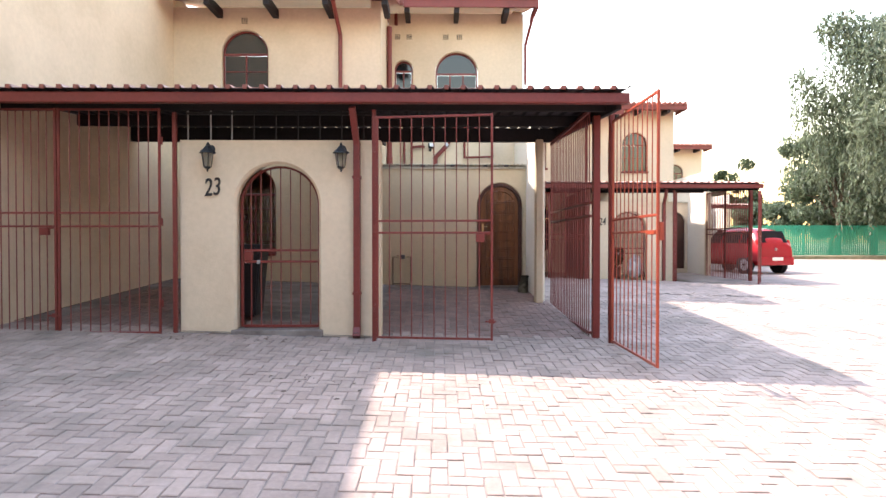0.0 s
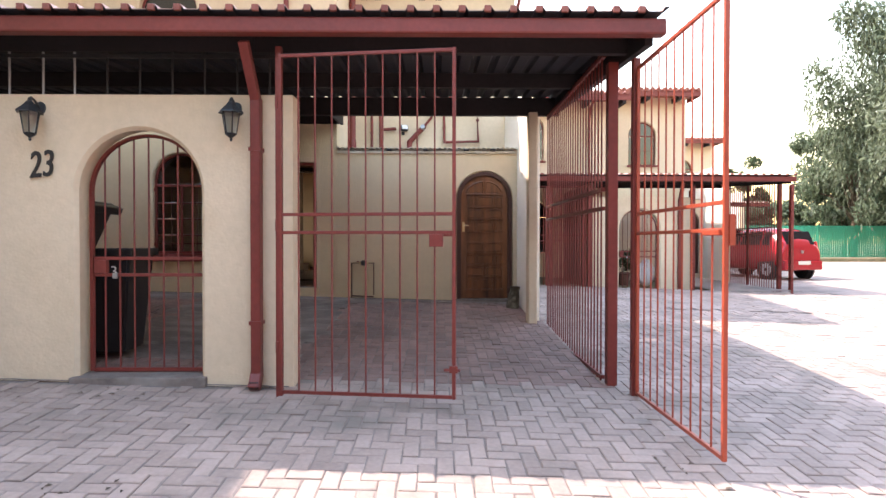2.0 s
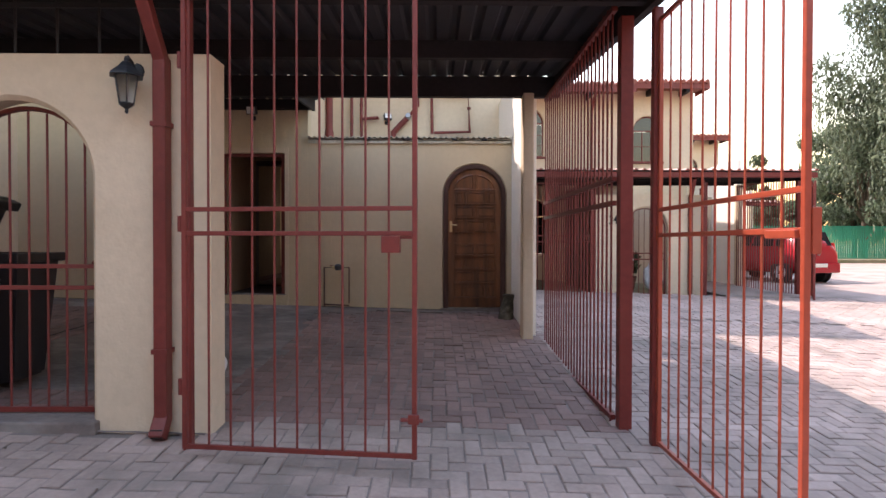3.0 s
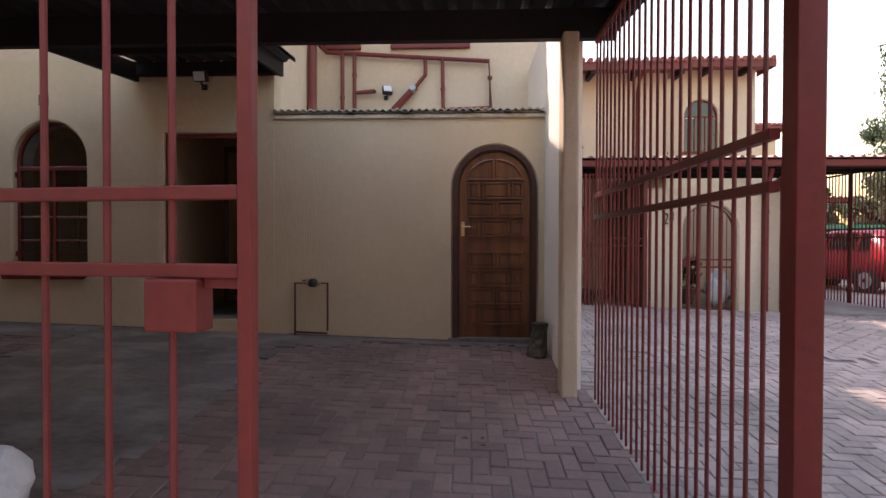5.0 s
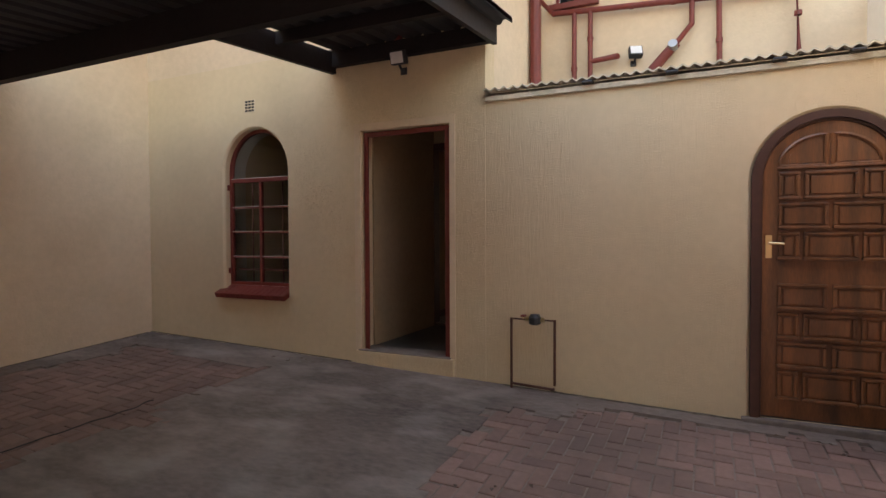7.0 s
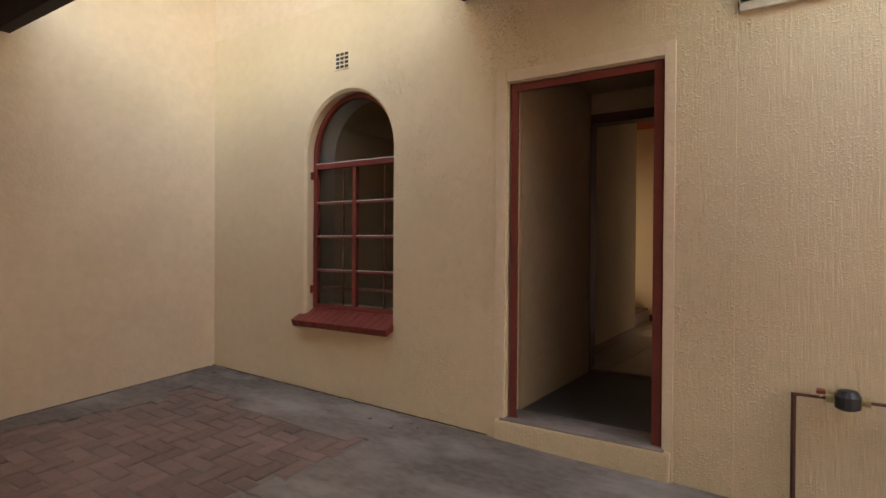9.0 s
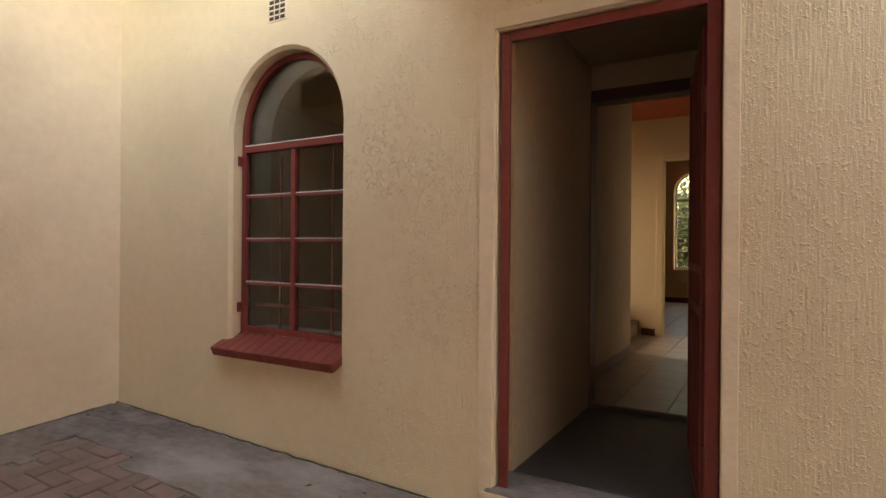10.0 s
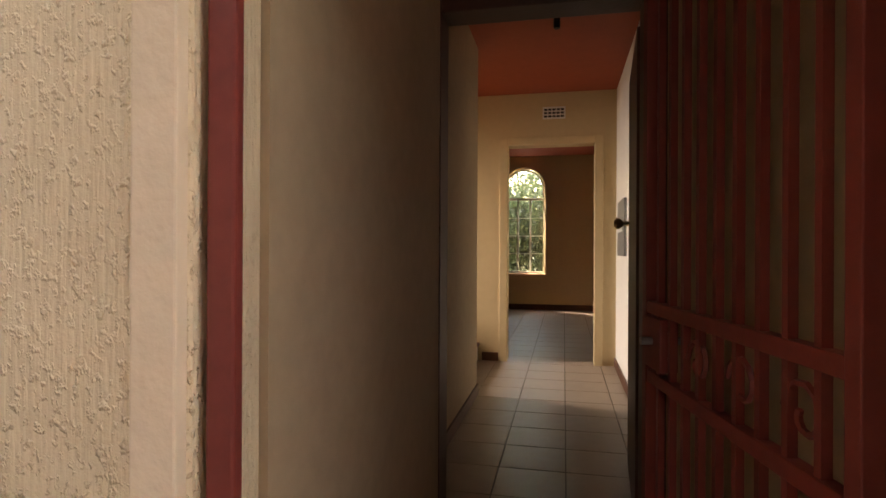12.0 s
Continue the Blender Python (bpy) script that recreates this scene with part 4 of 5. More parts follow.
def low_window():
    sash = arched_sash("window_low", (0, 0, 0), (LOW_WIN[0], LOW_WIN[1], 1.34, LOW_WIN[3], LOW_WIN[4]), YB + 0.105, "arched steel window with red frame and burglar bars", 2, 4, 2.46, putty=True)
    for k in (-0.21, 0.21):
        part("burglar_bar", tube(bmesh.new(), (k, 0.09, 0.02), (k, 0.09, 1.1), 0.008, 6), RED, sash)
    part("burglar_rail", boxes((-0.42, 0.42, 0.082, 0.098, 0.15, 0.17)), RED, sash)
    for z in (0.12, 1.02):
        part("hinge", boxes((-0.45, -0.425, -0.05, -0.02, z, z + 0.06), bevel=0.004), RED, sash)
    sill = empty("window_sill_low", (LOW_WIN[0] + LOW_WIN[1]) / 2, YB, 1.325)
    bm = bmesh.new()
    hw = (LOW_WIN[1] - LOW_WIN[0]) / 2
    zs = LOW_WIN[3] - 1.34 - LOW_WIN[4]
    loop = [(-hw + 0.014, 0.0)] + [((hw - 0.014) * math.cos(math.pi * (1 - k / 20)), zs + (LOW_WIN[4] - 0.014) * math.sin(math.pi * (1 - k / 20))) for k in range(21)] + [(hw - 0.014, 0.0)]
    a, b = ([bm.verts.new((q[0], y, q[1])) for q in loop] for y in (0.03, 0.2))
    for k in range(len(a) - 1):
        bm.faces.new((a[k], a[k + 1], b[k + 1], b[k]))
    bmesh.ops.solidify(bm, geom=list(bm.faces), thickness=0.01)
    part("inner_reveal", bm, WHITE, sash, "white painted inner reveal")
    part("inner_board", boxes((-hw + 0.02, hw - 0.02, 0.03, 0.2, -0.02, 0.02)), WHITE, sash)
    for k in range(13):
        x = -0.505 + k * 0.0735
        b = box(bmesh.new(), x, x + 0.068, -0.106, 0.095, -0.05, 0.006, bevel=0.006, m=pose(0, 0.0125, -0.03, 24, 0, 0))
        part("sill_brick", b, RED, sill)
    b = box(bmesh.new(), -0.497, 0.452, -0.10, 0.09, -0.046, 0.0015, m=pose(0, 0.0125, -0.03, 24, 0, 0))
    part("sill_mortar", b, RED, sill)
    tagged(sill, "sloping brick window sill painted red", "sill", kind="structure")


low_window()
vent_block((0, 0, 0), -3.80, YB, 3.22, "small cream air brick above the arched window")
for x, z in ((-0.95, 6.30), (-0.68, 6.30), (0.18, 6.30), (0.5, 6.30)):
    vent_block((0, 0, 0), x, Y2, z, "small cream air brick under the eaves")
vent_block((0, 0, 0), -3.93, YB, 5.98, "small cream air brick above the upper window")

# smooth plaster band and red steel frame of the doorway
ua, ub, zb, zt, _ = DOORWAY
structure("door_band", boxes((ua - 0.075, ua - 0.005, YB - 0.007, YB + 0.02, 0.60, zt + 0.075), (ub + 0.005, ub + 0.06, YB - 0.007, YB + 0.02, 0.60, zt + 0.075), (ua - 0.005, ub + 0.005, YB - 0.007, YB + 0.02, zt + 0.005, zt + 0.075), bevel=0.004), CREAM, "smooth cream plaster band round the doorway", "trim")
fr = structure("door_1", boxes((ua + 0.012, ua + 0.055, YB + 0.03, YB + 0.052, zb, zt - 0.005), (ub - 0.055, ub - 0.004, YB + 0.03, YB + 0.06, zb, zt - 0.005), (ua + 0.055, ub - 0.055, YB + 0.03, YB + 0.06, zt - 0.05, zt - 0.005), bevel=0.005), RED, "red painted steel door frame of the open back doorway", "door")
structure("door_step", boxes((ua - 0.06, ub + 0.05, YB - 0.035, YB + 0.22, 0.4, 0.782), bevel=0.012), COMBED, "plastered step at the back doorway with worn cement top", "step")
structure("step_top", boxes((ua - 0.03, ub + 0.02, YB - 0.03, YB + 0.23, 0.775, 0.79), bevel=0.006), CONCRETE, "worn grey cement top of the step", "step")


def security_door():
    root = empty("security_gate", -1.575, 11.60, 0.80, 100)
    w, h = 0.80, 1.96
    for x in (0.0, w):
        part("stile", boxes((x - 0.016, x + 0.016, -0.016, 0.016, 0, h), bevel=0.003), RED, root)
    for z in (0.016, 0.80, 0.98, h - 0.016):
        part("rail", boxes((0.016, w - 0.016, -0.014, 0.014, z - 0.016, z + 0.016), bevel=0.003), RED, root)
    first = part("bar", boxes((-0.008, 0.008, -0.008, 0.008, 0.03, h - 0.03)), RED, root)
    first.location = (0.08, 0, 0)
    copies(first, root, [(0.08 + 0.08 * k, 0, 0) for k in range(1, 9)])
    for k in range(4):
        cx = 0.12 + k * 0.185
        pts = [(cx + 0.055 * math.cos(a) * (1 - a / 9), 0.0, 0.89 + 0.055 * math.sin(a) * (1 - a / 9)) for a in [i * 0.55 for i in range(13)]]
        part("scroll", pipe(bmesh.new(), pts, 0.006, 5), RED, root)
    lk = part("lock_box", boxes((w - 0.14, w - 0.016, -0.022, 0.022, 0.83, 0.96), bevel=0.004), RED, root)
    part("lock_handle", tube(bmesh.new(), (w - 0.08, -0.05, 0.9), (w - 0.08, 0.05, 0.9), 0.01), GREYMET, lk)
    for z in (0.2, 1.6):
        part("hinge", tube(bmesh.new(), (-0.025, 0, z), (-0.025, 0, z + 0.1), 0.014), RED, root)
    return tagged(root, "dark red steel security gate, open into the lobby", "gate")


security_door()


def floodlight(name, x, y, z, turn, tilt, s, label, stem=True):
    root = empty(name, x, y, z, turn)
    part("housing", box(bmesh.new(), -0.09 * s, 0.09 * s, -0.05 * s, 0.05 * s, -0.075 * s, 0.075 * s, bevel=0.012, m=pose(0, -0.12 * s, 0, tilt, 0, 0)), LAMPMETAL, root)
    part("glass", box(bmesh.new(), -0.075 * s, 0.075 * s, -0.056 * s, -0.05 * s, -0.06 * s, 0.06 * s, m=pose(0, -0.12 * s, 0, tilt, 0, 0)), PLASTICW, root, "pale front glass")
    part("bracket", pipe(bmesh.new(), [(0, 0.0, -0.12 * s), (0, -0.07 * s, -0.11 * s), (0, -0.12 * s, -0.06 * s)], 0.014 * s), LAMPMETAL, root)
    part("wall_plate", boxes((-0.04 * s, 0.04 * s, -0.012, 0.0, -0.16 * s, -0.08 * s), bevel=0.004), LAMPMETAL, root)
    return tagged(root, label, "floodlight")


floodlight("floodlight", -1.95, YB, 3.44, 0, 14, 0.8, "dark square floodlight with pale glass above the doorway")


def drain_pipes():
    """Painted waste pipes on the upper wall."""
    root = empty("waste_pipes", 0, Y2 - 0.07, 3.05)
    c = -0.42
    part("soil_pipe", tube(bmesh.new(), (-1.10, c, 0.35), (-1.10, c, 3.3), 0.058, 12), RED, root)
    part("soil_boot", lathe(bmesh.new(), [(0.07, 0.0), (0.07, 0.34), (0.053, 0.42)], 12, (-1.10, c)), RED, root)
    part("collar", tube(bmesh.new(), (-1.10, c, 1.38), (-1.10, c, 1.46), 0.062, 12), RED, root)
    runs = (((-1.08, c, 1.26), (-1.02, 0, 1.23), (1.25, 0, 1.08), (1.28, 0, 0.44), (0.65, 0, 0.42)),
            ((-0.79, 0, 1.20), (-0.79, 0, 0.0)), ((-0.62, 0, 1.19), (-0.62, 0, 0.0)), ((-0.62, 0, 0.66), (-0.33, 0, 0.68), (-0.33, -0.05, 0.66)),
            ((0.37, 0, 1.13), (0.37, 0, 0.90), (0.22, 0, 0.72)), ((0.61, 0, 1.12), (0.62, 0, 0.40)))
    for r in runs:
        part("pipe", pipe(bmesh.new(), [(a, b - 0.005, d) for a, b, d in r], 0.026, 10), RED, root)
    part("branch", tube(bmesh.new(), (0.23, -0.01, 0.73), (-0.06, -0.01, 0.42), 0.05, 12), RED, root)
    part("branch_foot", tube(bmesh.new(), (-0.06, -0.01, 0.44), (-0.06, -0.01, 0.0), 0.05, 12), RED, root)
    part("rodding_eye", tube(bmesh.new(), (0.2, -0.01, 0.68), (0.2, -0.09, 0.71), 0.045, 12), GREYMET, root, "pale grey access cap")
    for x, z in ((-0.2, 1.172), (0.2, 1.147), (1.265, 0.85), (-0.79, 0.6), (-0.62, 0.9), (0.615, 0.7)):
        bm = tube(bmesh.new(), (x, -0.005, z - 0.02), (x, -0.005, z + 0.02), 0.034, 10) if z < 1 else tube(bmesh.new(), (x - 0.02, -0.005, z), (x + 0.02, -0.005, z), 0.034, 10)
        part("pipe_clip", bm, RED, root)
    return tagged(root, "red painted waste pipes on the upper wall", "pipes")


drain_pipes()
floodlight("small_floodlight", -0.19, Y2 - 0.0, 3.74, 20, -25, 0.75, "small pale floodlight between the waste pipes")

# wavy mossy edge of the store roof
bm = bmesh.new()
for k in range(230):
    x = XC + 0.01 + k * 0.01285
    h = 0.011 * math.sin(k * 1.02)
    for q, y in enumerate((YB - 0.07, YB + 0.12)):
        for d in (0.0, 0.012):
            bm.verts.new((x, y, 3.062 + h + d))
bm.verts.ensure_lookup_table()
for k in range(229):
    a, b = k * 4, k * 4 + 4
    for i, j in ((0, 1), (1, 3), (3, 2), (2, 0)):
        bm.faces.new((bm.verts[a + i], bm.verts[a + j], bm.verts[b + j], bm.verts[b + i]))
structure("corrugated_edge", bm, ASBESTOS, "mossy corrugated fibre-cement sheet along the store wall", "roof")
structure("wall_plate", boxes((XC + 0.01, XR - 0.01, YB - 0.03, YB + 0.0, 2.985, 3.045), bevel=0.004), ASBESTOS, "weathered edge under the corrugated sheet", "trim")
for k, x in enumerate((-0.35, 0.25, 0.92, 1.35)):
    structure("drip_lip", boxes((x, x + 0.085, YB - 0.085, YB - 0.0, 3.025, 3.048), bevel=0.01), BLACK, "dark broken lip of the corrugated sheet", "trim")


def facade_pipe(o):
    root = empty("eaves_downpipe", -1.98 + o[0], YB - 0.06 + o[1], 3.6 + o[2])
    part("pipe", tube(bmesh.new(), (0, 0, 0.0), (0, 0, 2.1), 0.04, 10), RED, root)
    part("swan_neck", pipe(bmesh.new(), [(0, 0, 2.08), (-0.03, -0.3, 2.35), (-0.03, -0.62, 2.5)], 0.04, 10), RED, root)
    for z in (0.6, 1.7):
        part("strap", tube(bmesh.new(), (0, 0, z), (0, 0, z + 0.03), 0.046, 10), RED, root)
    tagged(root, "red round downpipe from the eaves of the house", "downpipe")
    root = empty("corner_downpipe", -0.98 + o[0], Y2 - 0.06 + o[1], 3.06 + o[2])
    part("pipe", tube(bmesh.new(), (0, 0, 3.5), (0, 0, 3.75), 0.04, 10), RED, root)
    tagged(root, "short red pipe under the eaves", "downpipe")


facade_pipe((0, 0, 0))
pp = empty("east_downpipe", 2.06, Y2 + 0.05, 5.2)
part("pipe", tube(bmesh.new(), (0, 0, 0), (0, 0, 0.95), 0.035, 10), RED, pp)
part("swan_neck", pipe(bmesh.new(), [(0, 0, 0.94), (0.12, -0.45, 1.5), (0.12, -0.62, 1.62)], 0.035, 10), RED, pp)
tagged(pp, "red downpipe at the corner of the upper storey", "downpipe")


# ---- inside the house ----
def room_wall(name, bm, mat=INNER, label="yellow painted inner wall"):
    return structure(name, bm, mat, label)


# Shade of the lobby and near hall is put into this wall colour.
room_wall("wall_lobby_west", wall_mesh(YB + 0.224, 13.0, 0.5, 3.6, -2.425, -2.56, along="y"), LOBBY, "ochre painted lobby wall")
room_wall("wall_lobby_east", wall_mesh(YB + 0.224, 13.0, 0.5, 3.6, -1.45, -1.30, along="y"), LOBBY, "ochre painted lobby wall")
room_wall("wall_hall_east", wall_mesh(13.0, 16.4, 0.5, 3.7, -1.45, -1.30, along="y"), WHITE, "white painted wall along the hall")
room_wall("wall_lobby_north", wall_mesh(-2.75, -1.451, 0.5, 3.6, 13.0, 13.12, [(-2.43, -1.62, 0.79, 2.92, 0.0)], soft=0.008), LOBBY, "lobby wall in shade-darkened ochre with the open inner doorway")
room_wall("wall_hall_west", wall_mesh(13.121, 15.07, 0.5, 3.6, -2.59, -2.75, along="y"), LOBBY, "hall wall in ochre darkened for shade")
room_wall("wall_kitchen_north", wall_mesh(-5.4, -2.751, 0.5, 3.6, 14.95, 15.07))
room_wall("wall_hall_north", wall_mesh(-5.4, 1.9, 0.5, 3.8, 16.4, 16.55, [(-2.52, -1.62, 0.79, 3.01, 0.0)], soft=0.008), label="yellow inner wall with a doorway to the far room")
room_wall("wall_west_house", wall_mesh(YB + 0.22, 21.5, 0.0, 6.6, -5.44, -5.66, [(15.55, 15.95, 2.42, 3.08, 0.0)], along="y"), CREAM, "cream outer wall of the house with a stair window")
# The second, flat-headed opening is unseen, added for a fill lamp.
room_wall("wall_far", wall_mesh(-5.44, 2.0, 0.3, 6.6, 21.3, 21.52, [(-3.05, -2.29, 1.49, 3.43, 0.38), (0.2, 1.4, 1.49, 3.2, 0.0)]), INNER, "yellow wall of the far room with an arched window")
room_wall("wall_far_east", wall_mesh(17.0, 21.3, 0.0, 6.6, 1.86, 2.06, along="y"), INNER, "outer wall of the far room")
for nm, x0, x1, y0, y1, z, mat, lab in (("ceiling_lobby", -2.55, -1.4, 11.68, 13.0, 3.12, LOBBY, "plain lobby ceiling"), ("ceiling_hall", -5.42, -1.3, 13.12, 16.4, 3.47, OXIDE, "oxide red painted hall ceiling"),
                                        ("ceiling_far", -5.42, 1.85, 16.55, 21.3, 3.66, OXIDE, "oxide red painted ceiling of the far room"), ("ceiling_kitchen", -5.42, -2.63, 11.68, 14.94, 3.2, INNER, "plain kitchen ceiling"),
                                        ("floor_upper", XL, XC - 0.23, 11.68, 13.43, 3.72, CONCRETE, "concrete slab between the storeys"), ("floor_upper_back", XL, 1.77, 13.43, 21.29, 3.72, CONCRETE, "concrete slab between the storeys")):
    structure(nm, boxes((x0, x1, y0, y1, z, z + 0.05)), mat, lab, "ceiling")
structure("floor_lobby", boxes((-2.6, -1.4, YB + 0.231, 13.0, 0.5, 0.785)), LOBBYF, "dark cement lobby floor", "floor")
structure("floor_kitchen", boxes((-5.42, -2.62, 11.68, 14.8, 0.5, 0.79)), CONCRETE, "dark kitchen floor", "floor")
hall = structure("floor_hall", boxes((-5.42, 1.85, 13.001, 21.3, 0.5, 0.806)), GROUT, "beige square floor tiles with dark grout", "floor")
s = 0.335
tile = None
for j in range(25):
    for i in range(9):
        x, y = -3.60 + i * s, 13.01 + j * s
        if x > -1.5 and y < 16.5 or y > 21.1:
            continue
        if tile is None:
            tile = part("tile", boxes((0.003, s - 0.003, 0.003, s - 0.003, 0.0, 0.008), bevel=0.002), TILEF, hall)
            ob = tile
        else:
            ob = new("tile", tile.data)
            ob.parent = hall
        ob.location = (x, y, 0.8065)
for x0, x1, y0, y1 in ((-1.466, -1.452, 13.13, 16.39), (-2.588, -2.574, 13.13, 15.07)):
    structure("baseboard", boxes((x0, x1, y0, y1, 0.816, 0.90), bevel=0.003), SKIRT, "brown skirting board along the hall", "baseboard")
structure("baseboard", boxes((-2.74, -2.575, 16.385, 16.399, 0.816, 0.90), bevel=0.003), SKIRT, "brown skirting board beside the doorway", "baseboard")
structure("baseboard", boxes((-5.4, 1.84, 21.285, 21.299, 0.816, 0.92), bevel=0.003), SKIRT, "brown skirting board of the far room", "baseboard")


def door_case(name, x0, x1, z0, z1, y0, y1, mat, label):
    return structure(name, boxes((x0 - 0.05, x0 + 0.03, y0, y1, z0, z1 + 0.05), (x1 - 0.03, x1 + 0.05, y0, y1, z0, z1 + 0.05), (x0 + 0.03, x1 - 0.03, y0, y1, z1 - 0.03, z1 + 0.05), bevel=0.006), mat, label, "door frame")


door_case("door_2", -2.45, -1.62, 0.79, 2.90, 12.985, 13.135, DARKDOOR, "dark wooden frame of the inner doorway")
door_case("door_3", -2.52, -1.62, 0.81, 2.99, 16.385, 16.565, INNER, "yellow painted frame of the far doorway")
inner = empty("inner_door", -1.64, 13.14, 0.815, 86)
part("leaf", boxes((0.0, 0.76, -0.02, 0.02, 0.0, 2.0), bevel=0.004), DARKDOOR, inner)
kn = part("knob", lathe(bmesh.new(), [(0.012, 0.0), (0.012, 0.03), (0.028, 0.045), (0.03, 0.06), (0.015, 0.075)], 12), BRASS, inner, "dark brass knob")
kn.matrix_local = pose(0.69, 0.02, 1.25, -90, 0, 0)
tagged(inner, "dark wooden inner door, open against the hall wall", "door")
lamp = empty("ceiling_lampholder", -1.99, 14.45, 3.47)
part("rose", lathe(bmesh.new(), [(0.055, 0.0), (0.05, -0.02), (0.02, -0.03)], 14), PLASTICW, lamp)
part("socket", lathe(bmesh.new(), [(0.018, -0.02), (0.022, -0.1), (0.02, -0.13)], 12), BLACK, lamp)
tagged(lamp, "bare lampholder on the red hall ceiling", "lampholder")
board = empty("meter_board", -1.452, 15.75, 1.88)
part("panel", boxes((-0.02, 0.0, -0.27, 0.27, 0.0, 0.47), bevel=0.004), GREYMET, board)
part("switch_row", boxes((-0.028, -0.02, -0.18, 0.18, 0.2, 0.28), bevel=0.003), PLASTICW, board)
tagged(board, "grey electrical board on the hall wall", "meter board")
hv = empty("hall_vent", -2.04, 16.396, 3.27)
part("plate", boxes((-0.11, 0.11, -0.006, 0.002, -0.06, 0.06), bevel=0.003), PLASTICW, hv)
for c in range(5):
    for r in range(3):
        # Black blocks stand for the shade inside the slots.
        part("slot", boxes((-0.095 + c * 0.04, -0.065 + c * 0.04, -0.009, -0.005, -0.045 + r * 0.033, -0.025 + r * 0.033)), BLACK, hv)
tagged(hv, "pale slotted vent above the far doorway", "vent")
stair = empty("staircase", -2.78, 15.74, 0.815)
for k in range(5):
    part("step", boxes((-0.26 * (k + 1), -0.26 * k, -0.64, 0.64, 0.0, 0.18 * (k + 1) - 0.03), bevel=0.004), TILEF, stair)
    part("nosing", boxes((-0.26 * (k + 1), -0.26 * k + 0.02, -0.64, 0.64, 0.18 * (k + 1) - 0.029, 0.18 * (k + 1)), bevel=0.006), SKIRT, stair, "brown step nosing")
tagged(stair, "tiled stair with brown nosings rising from the hall", "stairs")
arched_sash("window_far", (0, 0, 0), (-3.05, -2.29, 1.49, 3.43, 0.38), 21.40, "arched white steel window of the far room", 3, 4, 2.87, mat=WHITE)
stl = bpy.data.lights.new("stair_window_light", "AREA")
stl.shape, stl.size, stl.size_y, stl.energy, stl.color = "RECTANGLE", 0.36, 0.6, 2.4, (1.0, 0.95, 0.86)
stl.spread = radians(80)
st = new("stair_window_light", stl)
st.matrix_world = look((-5.40, 15.75, 2.75), (-1.9, 15.75, 0.8))
# Fill lamp added at the unseen opening to brighten the far room.
frl = bpy.data.lights.new("far_window_light", "AREA")
frl.shape, frl.size, frl.size_y, frl.energy, frl.color = "RECTANGLE", 1.15, 1.65, 0.75, (1.0, 0.95, 0.86)
fw = new("far_window_light", frl)
fw.matrix_world = look((0.8, 21.25, 2.35), (-1.2, 18.5, 1.2))
# something green outside the far window
random.seed(5)


def leaf_cloud(spots, size, count, spread, seed, stretch=1.0):
    """Many small bent leaves round given spots, as one mesh."""
    rnd = random.Random(seed)
    verts, faces = [], []
    for sx, sy, sz, r in spots:
        for _ in range(count):
            d = Vector((rnd.gauss(0, 1), rnd.gauss(0, 1), rnd.gauss(0, 1)))
            d = d.normalized() * r * (rnd.random() ** 0.45) * spread
            p = Vector((sx, sy, sz)) + Vector((d.x, d.y, d.z * 0.85))
            q = Euler((rnd.uniform(0, 6.3), rnd.uniform(0, 6.3), rnd.uniform(0, 6.3))).to_matrix()
            s_ = size * rnd.uniform(0.6, 1.4)
            base = len(verts)
            for c in ((-0.5 * stretch, 0, 0), (0, 0.22, 0.06), (0.5 * stretch, 0, 0), (0, -0.22, 0.06)):
                verts.append(p + q @ (Vector(c) * s_))
            faces.append((base, base + 1, base + 2, base + 3))
    return verts, faces


def mesh_object(name, verts, faces, mat, parent=None):
    me = bpy.data.meshes.new(name)
    me.from_pydata([tuple(v) for v in verts], [], faces)
    me.materials.append(mat)
    ob = new(name, me)
    ob.parent = parent
    return ob


def shrub(x, y, h, seed, mat, label):
    rnd = random.Random(seed)
    root = empty("shrub", x, y, ground(x, y) - 0.09)
    bm = bmesh.new()
    spots = []
    for k in range(7):
        a = rnd.uniform(0, 6.3)
        top = (0.45 * h * math.cos(a) * rnd.random(), 0.45 * h * math.sin(a) * rnd.random(), h * rnd.uniform(0.45, 0.95))
        tube(bm, (0, 0, 0), top, 0.03, 6, 0.01)
        spots.append((*top, 0.3 * h))
    part("stem", bm, BARK, root)
    v, f = leaf_cloud(spots, 0.13, 260, 1.0, seed)
    mesh_object("crown", v, f, mat, root)
    return tagged(root, label, "shrub")


for k, (x, y, h) in enumerate(((-3.6, 24.0, 2.6), (-2.4, 24.6, 3.0), (-3.2, 25.8, 3.4), (-4.2, 25.4, 3.2), (-2.9, 23.6, 2.2), (-3.7, 27.2, 3.9), (-2.7, 27.0, 3.6))):
    shrub(x, y, h, 40 + k, LEAFD, "leafy green shrub outside the far window")

